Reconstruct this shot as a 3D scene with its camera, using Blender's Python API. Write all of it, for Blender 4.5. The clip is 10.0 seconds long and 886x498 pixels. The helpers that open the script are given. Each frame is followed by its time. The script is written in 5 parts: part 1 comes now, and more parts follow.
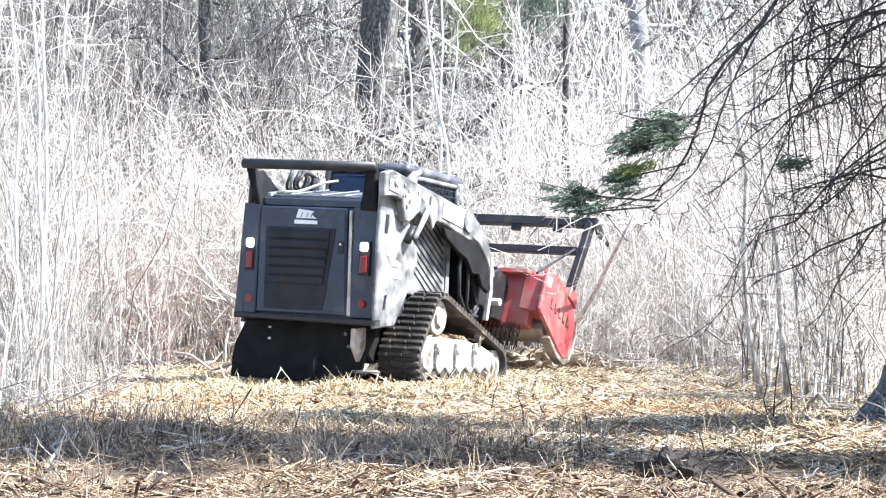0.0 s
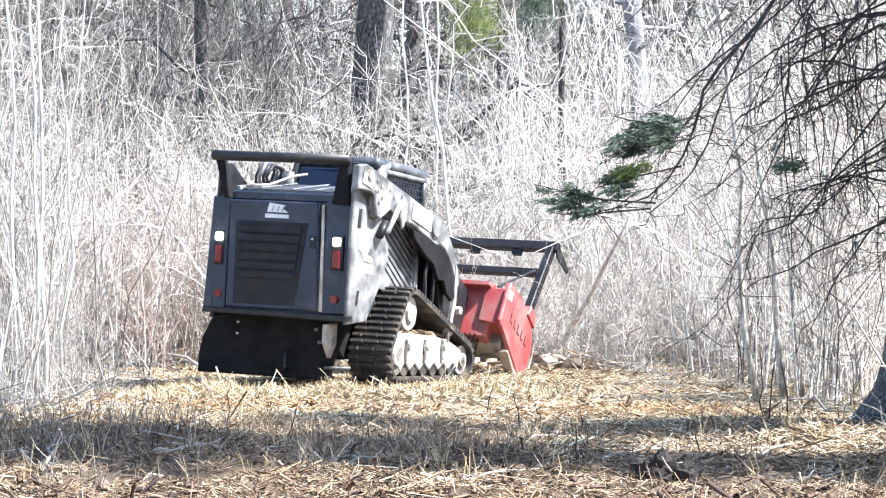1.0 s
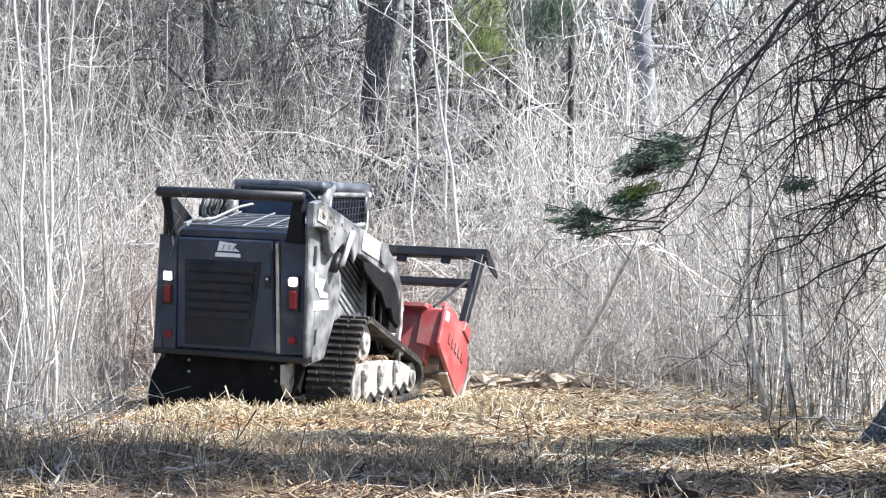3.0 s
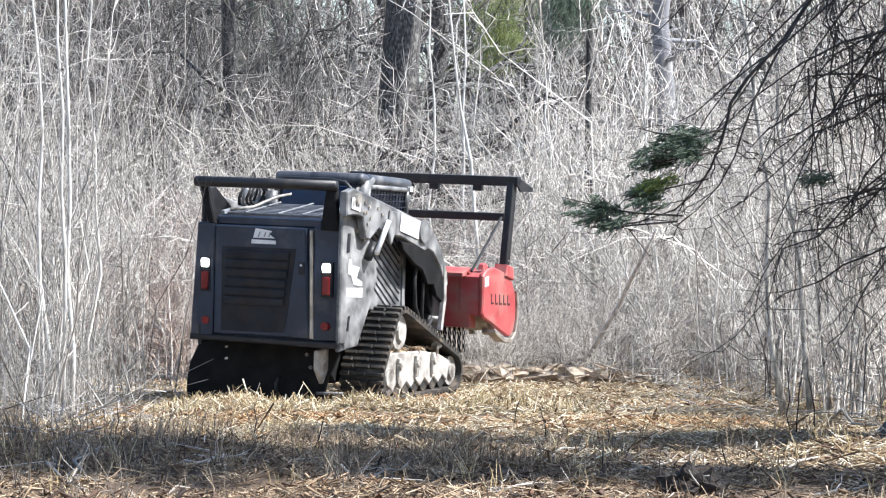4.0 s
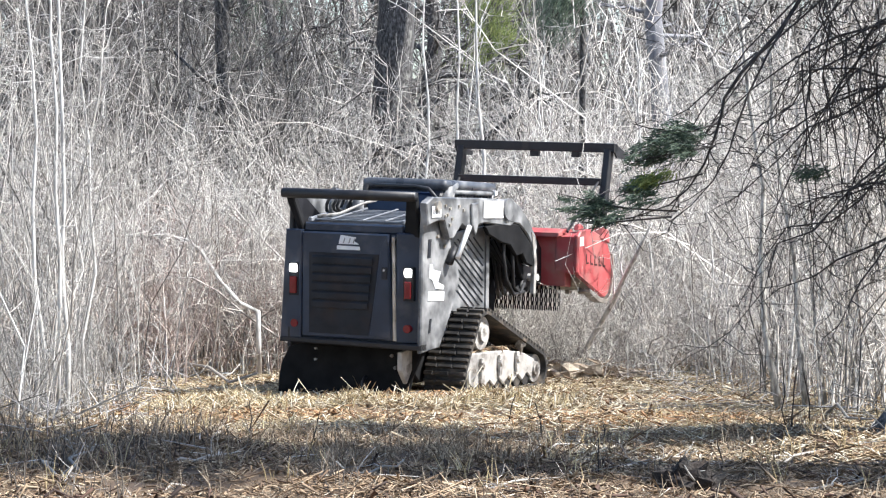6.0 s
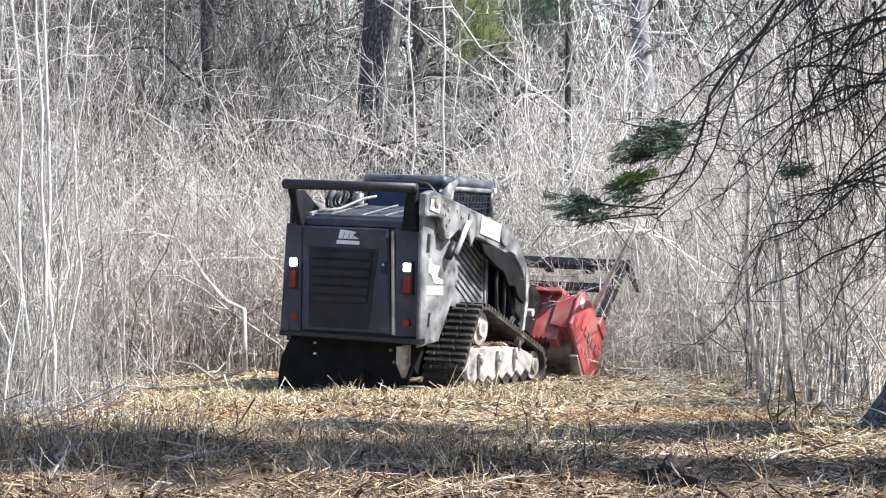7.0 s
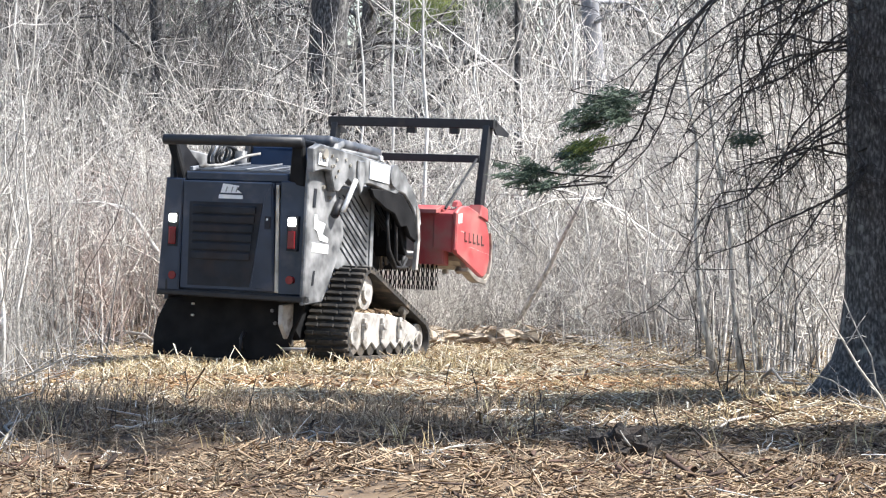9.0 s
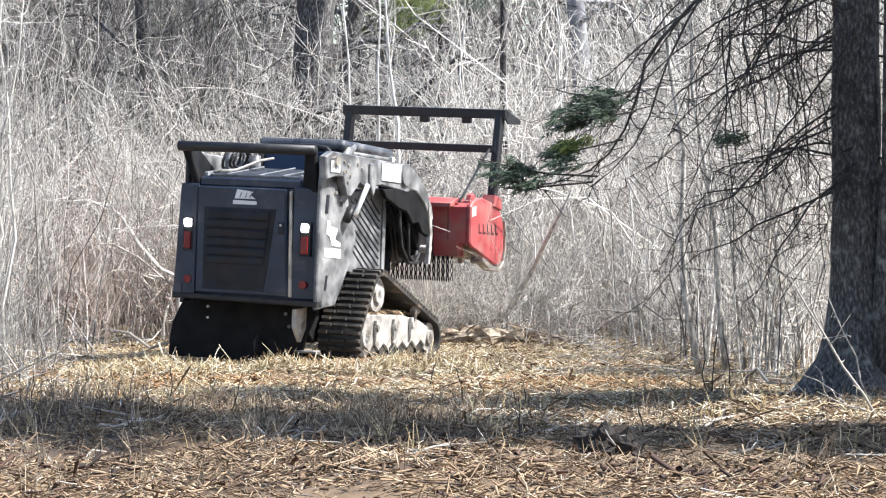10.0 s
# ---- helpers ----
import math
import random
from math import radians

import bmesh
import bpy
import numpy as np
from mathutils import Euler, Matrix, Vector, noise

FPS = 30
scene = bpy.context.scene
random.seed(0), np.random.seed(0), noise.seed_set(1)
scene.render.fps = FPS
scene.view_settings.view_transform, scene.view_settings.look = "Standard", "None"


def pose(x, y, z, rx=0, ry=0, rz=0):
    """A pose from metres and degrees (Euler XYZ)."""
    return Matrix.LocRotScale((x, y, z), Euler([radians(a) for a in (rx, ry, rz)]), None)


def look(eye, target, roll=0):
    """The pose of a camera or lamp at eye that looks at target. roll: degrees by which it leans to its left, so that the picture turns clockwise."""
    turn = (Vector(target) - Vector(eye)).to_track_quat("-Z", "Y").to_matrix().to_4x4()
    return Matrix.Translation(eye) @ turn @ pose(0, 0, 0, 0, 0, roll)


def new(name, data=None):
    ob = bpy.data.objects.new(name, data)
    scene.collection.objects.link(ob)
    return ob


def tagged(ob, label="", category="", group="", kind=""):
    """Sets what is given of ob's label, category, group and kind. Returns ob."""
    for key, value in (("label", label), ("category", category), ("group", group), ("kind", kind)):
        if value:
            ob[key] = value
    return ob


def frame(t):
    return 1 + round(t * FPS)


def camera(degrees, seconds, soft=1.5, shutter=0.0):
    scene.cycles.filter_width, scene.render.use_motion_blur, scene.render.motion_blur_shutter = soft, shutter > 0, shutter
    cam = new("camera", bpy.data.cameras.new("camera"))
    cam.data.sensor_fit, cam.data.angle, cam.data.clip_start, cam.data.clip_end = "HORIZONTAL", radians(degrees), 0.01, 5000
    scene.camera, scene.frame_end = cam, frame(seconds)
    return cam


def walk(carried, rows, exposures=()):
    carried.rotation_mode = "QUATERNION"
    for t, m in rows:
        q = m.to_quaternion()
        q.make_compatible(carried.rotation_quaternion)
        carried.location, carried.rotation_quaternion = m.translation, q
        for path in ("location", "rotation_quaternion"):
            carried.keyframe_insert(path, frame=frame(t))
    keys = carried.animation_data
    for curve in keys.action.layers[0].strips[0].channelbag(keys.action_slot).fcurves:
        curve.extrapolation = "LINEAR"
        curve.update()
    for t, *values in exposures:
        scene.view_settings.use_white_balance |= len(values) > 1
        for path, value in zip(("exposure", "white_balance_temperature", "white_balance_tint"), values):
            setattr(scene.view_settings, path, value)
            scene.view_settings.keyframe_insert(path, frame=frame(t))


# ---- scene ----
# ---------------------------------------------------------------- camera
cam = camera(15.93, 10.0, soft=1.2)
CAMERA_ROWS = [
    (0.0, pose(0, 0, 1.6, 89.342, -0.000, -0.025)),
    (0.5, pose(0, 0, 1.6, 89.380, -0.107, -0.011)),
    (1.0, pose(0, 0, 1.6, 89.381, -0.016, -0.100)),
    (1.5, pose(0, 0, 1.6, 89.464, 0.016, -0.198)),
    (2.0, pose(0, 0, 1.6, 89.571, -0.092, -0.194)),
    (2.5, pose(0, 0, 1.6, 89.746, -0.019, -0.109)),
    (4.0, pose(0, 0, 1.6, 89.609, -0.077, 0.386)),
    (4.5, pose(0, 0, 1.6, 89.528, -0.001, 0.395)),
    (5.0, pose(0, 0, 1.6, 89.508, 0.100, 0.357)),
    (5.5, pose(0, 0, 1.6, 89.546, 0.159, 0.339)),
    (7.0, pose(0, 0, 1.6, 89.499, 0.259, 0.029)),
    (7.5, pose(0, 0, 1.6, 89.306, 0.261, -0.197)),
    (8.0, pose(0, 0, 1.6, 89.161, 0.300, -0.460)),
    (8.5, pose(0, 0, 1.6, 89.038, 0.368, -0.680)),
    (9.0, pose(0, 0, 1.6, 88.931, 0.353, -0.881)),
    (9.5, pose(0, 0, 1.6, 88.936, 0.335, -1.006)),
    (10.0, pose(0, 0, 1.6, 88.914, 0.261, -1.146)),
]
walk(cam, CAMERA_ROWS, exposures=[(0.0, 1.93, 6200, 10), (0.5, 1.88, 6200, 10), (1.0, 1.75, 6200, 10), (1.5, 1.66, 6200, 10), (2.0, 1.5, 6200, 10), (2.5, 1.32, 6200, 10),
                                  (4.0, 1.05, 6250, 10), (7.0, 1.05, 6350, 10), (8.5, 1.09, 6400, 10), (10.0, 1.1, 6400, 10)])

# ---------------------------------------------------------------- daylight
SUN_ELEVATION, SUN_AZIMUTH = 51.0, 102.0      # degrees; azimuth clockwise from straight ahead (+y)
world = bpy.data.worlds.new("sky")
scene.world = world
world.use_nodes = True
wn = world.node_tree.nodes
sky = wn.new("ShaderNodeTexSky")
sky.sky_type = "NISHITA"
sky.sun_disc = False
sky.sun_elevation = radians(SUN_ELEVATION)
sky.sun_rotation = radians(SUN_AZIMUTH)
world.node_tree.links.new(sky.outputs["Color"], wn["Background"].inputs["Color"])
wn["Background"].inputs["Strength"].default_value = 0.12
sun_data = bpy.data.lights.new("sun", "SUN")
sun_data.energy, sun_data.angle, sun_data.color = 5.0, radians(0.53), (1.0, 0.97, 0.92)
sun = new("sun", sun_data)
az, el = radians(SUN_AZIMUTH), radians(SUN_ELEVATION)
sun.matrix_basis = look((Vector((math.sin(az) * math.cos(el), math.cos(az) * math.cos(el), math.sin(el))) * 60), (0, 0, 0))

# ---------------------------------------------------------------- materials


def material(name, stops, scale=6.0, detail=6.0, rough=(0.7, 0.9), metal=0.0, bump=0.2, bump_scale=60.0, island=0.0,
             stretch=(1, 1, 1), dirt=None, dirt_scale=2.0, dirt_range=(0.5, 0.7), random_object=0.0, specular=0.5):
    """Noise-coloured surface with grain, optional dirt and a shift for each loose piece."""
    m = bpy.data.materials.new(name)
    m.use_nodes = True
    nt, ln = m.node_tree.nodes, m.node_tree.links
    b = nt["Principled BSDF"]
    tc, mp = nt.new("ShaderNodeTexCoord"), nt.new("ShaderNodeMapping")
    mp.inputs["Scale"].default_value = stretch
    ln.new(tc.outputs["Object"], mp.inputs["Vector"])
    n1 = nt.new("ShaderNodeTexNoise")
    n1.inputs["Scale"].default_value, n1.inputs["Detail"].default_value = scale, detail
    ln.new(mp.outputs["Vector"], n1.inputs["Vector"])
    fac = n1.outputs["Fac"]
    if island or random_object:
        src = nt.new("ShaderNodeNewGeometry").outputs["Random Per Island"] if island else nt.new("ShaderNodeObjectInfo").outputs["Random"]
        mixer = nt.new("ShaderNodeMix")
        mixer.inputs[0].default_value = island or random_object
        ln.new(fac, mixer.inputs[2])
        ln.new(src, mixer.inputs[3])
        fac = mixer.outputs[0]
    ramp = nt.new("ShaderNodeValToRGB")
    el = ramp.color_ramp.elements
    while len(el) < len(stops):
        el.new(0.5)
    for e, (p, c) in zip(el, stops):
        e.position, e.color = p, (*c, 1)
    ln.new(fac, ramp.inputs["Fac"])
    colour = ramp.outputs["Color"]
    rr = nt.new("ShaderNodeMapRange")
    rr.inputs["To Min"].default_value, rr.inputs["To Max"].default_value = rough
    ln.new(n1.outputs["Fac"], rr.inputs["Value"])
    rough_out = rr.outputs["Result"]
    if dirt:
        n2 = nt.new("ShaderNodeTexNoise")
        n2.inputs["Scale"].default_value, n2.inputs["Detail"].default_value = dirt_scale, 9
        ln.new(tc.outputs["Object"], n2.inputs["Vector"])
        r2 = nt.new("ShaderNodeMapRange")
        r2.inputs["From Min"].default_value, r2.inputs["From Max"].default_value = dirt_range
        ln.new(n2.outputs["Fac"], r2.inputs["Value"])
        mx = nt.new("ShaderNodeMix")
        mx.data_type = "RGBA"
        ln.new(r2.outputs["Result"], mx.inputs[0])
        ln.new(colour, mx.inputs[6])
        mx.inputs[7].default_value = (*dirt, 1)
        colour = mx.outputs[2]
        m3 = nt.new("ShaderNodeMix")
        ln.new(r2.outputs["Result"], m3.inputs[0])
        ln.new(rough_out, m3.inputs[2])
        m3.inputs[3].default_value = 0.85
        rough_out = m3.outputs[0]
    ln.new(colour, b.inputs["Base Color"])
    ln.new(rough_out, b.inputs["Roughness"])
    b.inputs["Metallic"].default_value = metal
    b.inputs["Specular IOR Level"].default_value = specular
    if bump:
        n3 = nt.new("ShaderNodeTexNoise")
        n3.inputs["Scale"].default_value, n3.inputs["Detail"].default_value = bump_scale, 4
        ln.new(mp.outputs["Vector"], n3.inputs["Vector"])
        bp = nt.new("ShaderNodeBump")
        bp.inputs["Strength"].default_value, bp.inputs["Distance"].default_value = bump, 0.01
        ln.new(n3.outputs["Fac"], bp.inputs["Height"])
        ln.new(bp.outputs["Normal"], b.inputs["Normal"])
    return m


def glowing(name, colour, strength):
    m = bpy.data.materials.new(name)
    m.use_nodes = True
    b = m.node_tree.nodes["Principled BSDF"]
    b.inputs["Base Color"].default_value = (*colour, 1)
    b.inputs["Emission Color"].default_value = (*colour, 1)
    b.inputs["Emission Strength"].default_value = strength
    return m


M = {}
M["soil"] = material("mulched_soil", [(0.25, (0.055, 0.036, 0.023)), (0.45, (0.12, 0.08, 0.049)), (0.6, (0.23, 0.16, 0.095)), (0.8, (0.14, 0.097, 0.064))],
                     scale=1.3, detail=12, bump=0.8, bump_scale=25)
M["chips"] = material("wood_chip", [(0.1, (0.16, 0.1, 0.05)), (0.32, (0.4, 0.29, 0.16)), (0.54, (0.63, 0.53, 0.36)), (0.85, (0.82, 0.76, 0.62))], scale=2, island=0.8, bump=0)
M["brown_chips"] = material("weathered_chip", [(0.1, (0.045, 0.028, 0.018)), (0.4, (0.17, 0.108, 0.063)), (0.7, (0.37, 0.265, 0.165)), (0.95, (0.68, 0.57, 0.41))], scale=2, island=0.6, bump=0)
M["dark_mulch"] = material("dark_torn_bark", [(0.1, (0.02, 0.012, 0.009)), (0.5, (0.07, 0.04, 0.028)), (0.9, (0.16, 0.09, 0.06))], scale=2, island=0.8, bump=0.3, bump_scale=30)
M["straw"] = material("dry_straw", [(0.1, (0.28, 0.2, 0.1)), (0.5, (0.55, 0.42, 0.22)), (0.9, (0.75, 0.66, 0.42))], scale=2, island=0.8, bump=0)
# dead grass colour, toned darker to match the shaded band
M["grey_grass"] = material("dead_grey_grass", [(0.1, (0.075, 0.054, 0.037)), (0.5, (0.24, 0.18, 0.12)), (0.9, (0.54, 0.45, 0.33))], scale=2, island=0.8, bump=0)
M["twig"] = material("grey_twig_bark", [(0.08, (0.1, 0.088, 0.078)), (0.36, (0.39, 0.355, 0.315)), (0.6, (0.63, 0.59, 0.535)), (0.95, (0.8, 0.77, 0.71))], scale=3, island=0.75, bump=0, rough=(0.5, 0.7))
M["pale_twig"] = material("pale_twig_bark", [(0.08, (0.17, 0.155, 0.14)), (0.36, (0.47, 0.435, 0.395)), (0.65, (0.69, 0.655, 0.605)), (0.95, (0.81, 0.785, 0.74))], scale=3, island=0.75, bump=0, rough=(0.5, 0.7))
M["dim_twig"] = material("dim_wood_twig_bark", [(0.08, (0.07, 0.066, 0.06)), (0.4, (0.25, 0.24, 0.22)), (0.7, (0.45, 0.43, 0.41)), (0.95, (0.68, 0.66, 0.63))], scale=3, island=0.75, bump=0, rough=(0.5, 0.7))
M["red_twig"] = material("reddish_twig_bark", [(0.1, (0.17, 0.11, 0.09)), (0.5, (0.5, 0.4, 0.35)), (0.9, (0.72, 0.64, 0.58))], scale=3, island=0.75, bump=0, rough=(0.5, 0.7))
M["pale_bark"] = material("pale_smooth_bark", [(0.3, (0.3, 0.28, 0.255)), (0.48, (0.62, 0.6, 0.56)), (0.7, (0.82, 0.8, 0.77))], scale=16, stretch=(1, 1, 0.3), bump=0.3, bump_scale=40)
M["mottled_bark"] = material("mottled_grey_sapling_bark", [(0.3, (0.13, 0.12, 0.105)), (0.48, (0.42, 0.4, 0.365)), (0.66, (0.7, 0.68, 0.63))], scale=26, stretch=(1, 1, 0.35), bump=0.5, bump_scale=50)
M["far_bark"] = material("far_wood_bark", [(0.1, (0.05, 0.045, 0.04)), (0.5, (0.16, 0.15, 0.14)), (0.9, (0.34, 0.32, 0.3))], scale=3, island=0.8, bump=0)
M["dark_bark"] = material("dark_furrowed_bark", [(0.32, (0.018, 0.016, 0.015)), (0.5, (0.068, 0.064, 0.063)), (0.68, (0.19, 0.184, 0.18))], scale=46, stretch=(1, 1, 0.4), bump=1.0, bump_scale=45,
                          dirt=(0.3, 0.3, 0.27), dirt_scale=5, dirt_range=(0.6, 0.75))
# branch bark darkened so boughs look shaded and backlit
M["branch_bark"] = material("backlit_dark_branch_bark", [(0.3, (0.018, 0.015, 0.014)), (0.7, (0.07, 0.06, 0.055))], scale=10, bump=0.3)
M["needles"] = material("spruce_needles", [(0.1, (0.032, 0.058, 0.042)), (0.5, (0.07, 0.11, 0.075)), (0.9, (0.12, 0.16, 0.095))], scale=4, island=0.7, bump=0, rough=(0.45, 0.6))
M["cedar"] = material("cedar_and_sunlit_sprays", [(0.1, (0.07, 0.11, 0.028)), (0.5, (0.17, 0.22, 0.055)), (0.9, (0.28, 0.31, 0.1))], scale=4, island=0.7, bump=0)
M["orange_chips"] = material("fresh_bark_chip", [(0.1, (0.12, 0.06, 0.03)), (0.45, (0.3, 0.16, 0.075)), (0.75, (0.48, 0.3, 0.15)), (0.95, (0.62, 0.46, 0.28))], scale=2, island=0.8, bump=0)
M["weed"] = material("dark_weed_stalk", [(0.1, (0.04, 0.034, 0.03)), (0.5, (0.12, 0.1, 0.085)), (0.9, (0.3, 0.26, 0.21))], scale=2, island=0.8, bump=0)
M["blue_bark"] = material("smooth_blue_grey_bark", [(0.3, (0.14, 0.14, 0.15)), (0.5, (0.24, 0.24, 0.26)), (0.7, (0.34, 0.34, 0.35))], scale=9, stretch=(1, 1, 0.25), bump=0.4, bump_scale=30)
# twig bark darkened to put shade into the brush
M["shade_twig"] = material("dark_twig_bark_and_shade", [(0.1, (0.03, 0.027, 0.025)), (0.5, (0.1, 0.092, 0.085)), (0.9, (0.24, 0.22, 0.2))], scale=3, island=0.75, bump=0, rough=(0.5, 0.7))
M["log"] = material("shredded_log_wood", [(0.25, (0.1, 0.07, 0.05)), (0.42, (0.3, 0.23, 0.165)), (0.58, (0.56, 0.48, 0.38)), (0.75, (0.22, 0.17, 0.13))], scale=13, stretch=(0.35, 1, 1), bump=1.0, bump_scale=30)
# earth darkened to near black to hold a hollow's shade
M["earth"] = material("root_earth_hollow_shade", [(0.3, (0.006, 0.005, 0.004)), (0.7, (0.028, 0.018, 0.013))], scale=12, bump=1.0)
M["paint"] = material("black_blue_paint", [(0.3, (0.013, 0.021, 0.04)), (0.7, (0.028, 0.042, 0.074))], scale=3, rough=(0.28, 0.42), bump=0.06, bump_scale=90,
                      dirt=(0.13, 0.12, 0.12), dirt_scale=3.5, dirt_range=(0.54, 0.85))
# dusty black paint; the sun's sheen is put into its pale greys
M["side_paint"] = material("dusty_sun_sheen_side_paint", [(0.3, (0.055, 0.058, 0.062)), (0.7, (0.115, 0.118, 0.122))], scale=3, rough=(0.25, 0.4), bump=0.08, bump_scale=70,
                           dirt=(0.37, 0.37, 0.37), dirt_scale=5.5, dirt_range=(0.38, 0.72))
M["black_steel"] = material("black_steel", [(0.3, (0.008, 0.008, 0.01)), (0.7, (0.02, 0.02, 0.023))], scale=8, rough=(0.4, 0.6), bump=0.1, dirt=(0.07, 0.06, 0.05), dirt_scale=5, dirt_range=(0.6, 0.85))
M["grille"] = material("dark_grille", [(0.3, (0.009, 0.011, 0.015)), (0.7, (0.024, 0.027, 0.035))], scale=6, rough=(0.5, 0.65), bump=0.05, dirt=(0.05, 0.035, 0.03), dirt_scale=4, dirt_range=(0.5, 0.85), specular=0.3)
M["rubber"] = material("track_rubber", [(0.3, (0.018, 0.017, 0.016)), (0.7, (0.05, 0.046, 0.042))], scale=9, rough=(0.7, 0.85), bump=0.3, dirt=(0.24, 0.19, 0.14), dirt_scale=6, dirt_range=(0.5, 0.8))
M["undercarriage"] = material("dust_caked_steel", [(0.25, (0.12, 0.1, 0.09)), (0.5, (0.42, 0.4, 0.37)), (0.8, (0.62, 0.6, 0.57))], scale=7, rough=(0.5, 0.75), bump=0.3, dirt=(0.1, 0.08, 0.06), dirt_scale=6, dirt_range=(0.55, 0.7))
# black roof, its greys lifted to carry sun and sky reflection
M["roof_paint"] = material("sunlit_roof_paint", [(0.3, (0.04, 0.045, 0.055)), (0.7, (0.09, 0.095, 0.11))], scale=4, rough=(0.22, 0.35), bump=0.05, dirt=(0.25, 0.25, 0.25), dirt_scale=4, dirt_range=(0.5, 0.8))
# the hood's sky reflection is put into this grey base colour
M["hood_grey"] = material("sky_reflection_hood_grey", [(0.3, (0.14, 0.15, 0.17)), (0.7, (0.3, 0.31, 0.33))], scale=8, rough=(0.35, 0.5), bump=0.1)
# half-metallic near-white base holds the rod's sun glare
M["chrome"] = material("chrome_rod_sun_glare", [(0.3, (0.8, 0.8, 0.8)), (0.7, (0.9, 0.9, 0.9))], rough=(0.35, 0.45), metal=0.45, bump=0)
M["red"] = material("red_paint", [(0.3, (0.38, 0.062, 0.065)), (0.7, (0.5, 0.105, 0.105))], scale=4, rough=(0.35, 0.5), bump=0.1, bump_scale=60, dirt=(0.36, 0.2, 0.17), dirt_scale=5, dirt_range=(0.45, 0.78))
M["bare_steel"] = material("worn_bare_steel", [(0.3, (0.28, 0.25, 0.21)), (0.7, (0.6, 0.56, 0.5))], scale=8, rough=(0.35, 0.6), metal=0.6, bump=0.1)
M["decal"] = material("white_decal", [(0.3, (0.72, 0.73, 0.74)), (0.7, (0.85, 0.85, 0.85))], scale=12, rough=(0.35, 0.5), bump=0)
M["ink"] = material("dark_ink", [(0.3, (0.03, 0.01, 0.01)), (0.7, (0.07, 0.03, 0.03))], scale=12, rough=(0.5, 0.6), bump=0)
M["grey_ink"] = material("grey_ink", [(0.3, (0.2, 0.2, 0.2)), (0.7, (0.35, 0.35, 0.35))], scale=12, rough=(0.5, 0.6), bump=0)
# black steel, kept extra dark so it carries the shade under the machine
M["void"] = material("black_steel_deep_shade", [(0.3, (0.008, 0.008, 0.009)), (0.7, (0.02, 0.02, 0.021))], scale=6, rough=(0.75, 0.9), bump=0.1, specular=0.15)
M["red_lens"] = material("red_lens", [(0.3, (0.15, 0.01, 0.012)), (0.7, (0.22, 0.016, 0.02))], scale=10, rough=(0.2, 0.3), bump=0)
M["lamp"] = glowing("lit_work_lamp", (1.0, 0.97, 0.9), 6.0)
M["glass"] = material("tinted_glass", [(0.3, (0.006, 0.012, 0.03)), (0.7, (0.01, 0.02, 0.048))], rough=(0.04, 0.08), bump=0)
M["hose"] = material("hydraulic_hose", [(0.3, (0.015, 0.015, 0.016)), (0.7, (0.04, 0.04, 0.042))], scale=12, rough=(0.45, 0.6), bump=0.1)

# ---------------------------------------------------------------- mesh helpers


def link(name, me, mat, parent=None, label=""):
    if mat is not None:
        me.materials.append(mat)
    ob = new(name, me)
    if parent is not None:
        ob.parent = parent
    if label:
        tagged(ob, label)
    return ob


def part(name, bm, mat, parent=None, label="", smooth=False):
    """Links a bmesh as one mesh object under a thing or a part."""
    me = bpy.data.meshes.new(name)
    bm.normal_update()
    bm.to_mesh(me)
    bm.free()
    if smooth:
        me.polygons.foreach_set("use_smooth", [True] * len(me.polygons))
    return link(name, me, mat, parent, label)


def empty(name, m=None):
    ob = new(name)
    if m is not None:
        ob.matrix_basis = m
    return ob


def add_box(bm, x0, x1, y0, y1, z0, z1, bevel=0.0, m=None):
    r = bmesh.ops.create_cube(bm, size=1.0)
    vs = r["verts"]
    for v in vs:
        v.co = Vector((x0 + (v.co.x + 0.5) * (x1 - x0), y0 + (v.co.y + 0.5) * (y1 - y0), z0 + (v.co.z + 0.5) * (z1 - z0)))
    if bevel:
        es = list({e for v in vs for e in v.link_edges})
        r = bmesh.ops.bevel(bm, geom=es, offset=bevel, segments=2, affect="EDGES", profile=0.6)
        vs = list({v for f in r["faces"] for v in f.verts} | {v for v in vs if v.is_valid})
    if m is not None:
        bmesh.ops.transform(bm, matrix=m, verts=vs)
    return bm


def box(x0, x1, y0, y1, z0, z1, bevel=0.006):
    return add_box(bmesh.new(), x0, x1, y0, y1, z0, z1, bevel)


def add_plate(bm, outline, x0, x1, bevel=0.006):
    """A plate of thickness x0..x1 whose outline is given in y, z."""
    a = [bm.verts.new((x0, y, z)) for y, z in outline]
    b = [bm.verts.new((x1, y, z)) for y, z in outline]
    n = len(outline)
    fs = [bm.faces.new(a), bm.faces.new(b[::-1])]
    for i in range(n):
        fs.append(bm.faces.new((a[i], b[i], b[(i + 1) % n], a[(i + 1) % n])))
    bmesh.ops.recalc_face_normals(bm, faces=fs)
    if bevel:
        es = list({e for f in fs[:2] for e in f.edges})
        bmesh.ops.bevel(bm, geom=es, offset=bevel, segments=1, affect="EDGES")
    return bm


def plate(outline, x0, x1, bevel=0.006):
    return add_plate(bmesh.new(), outline, x0, x1, bevel)


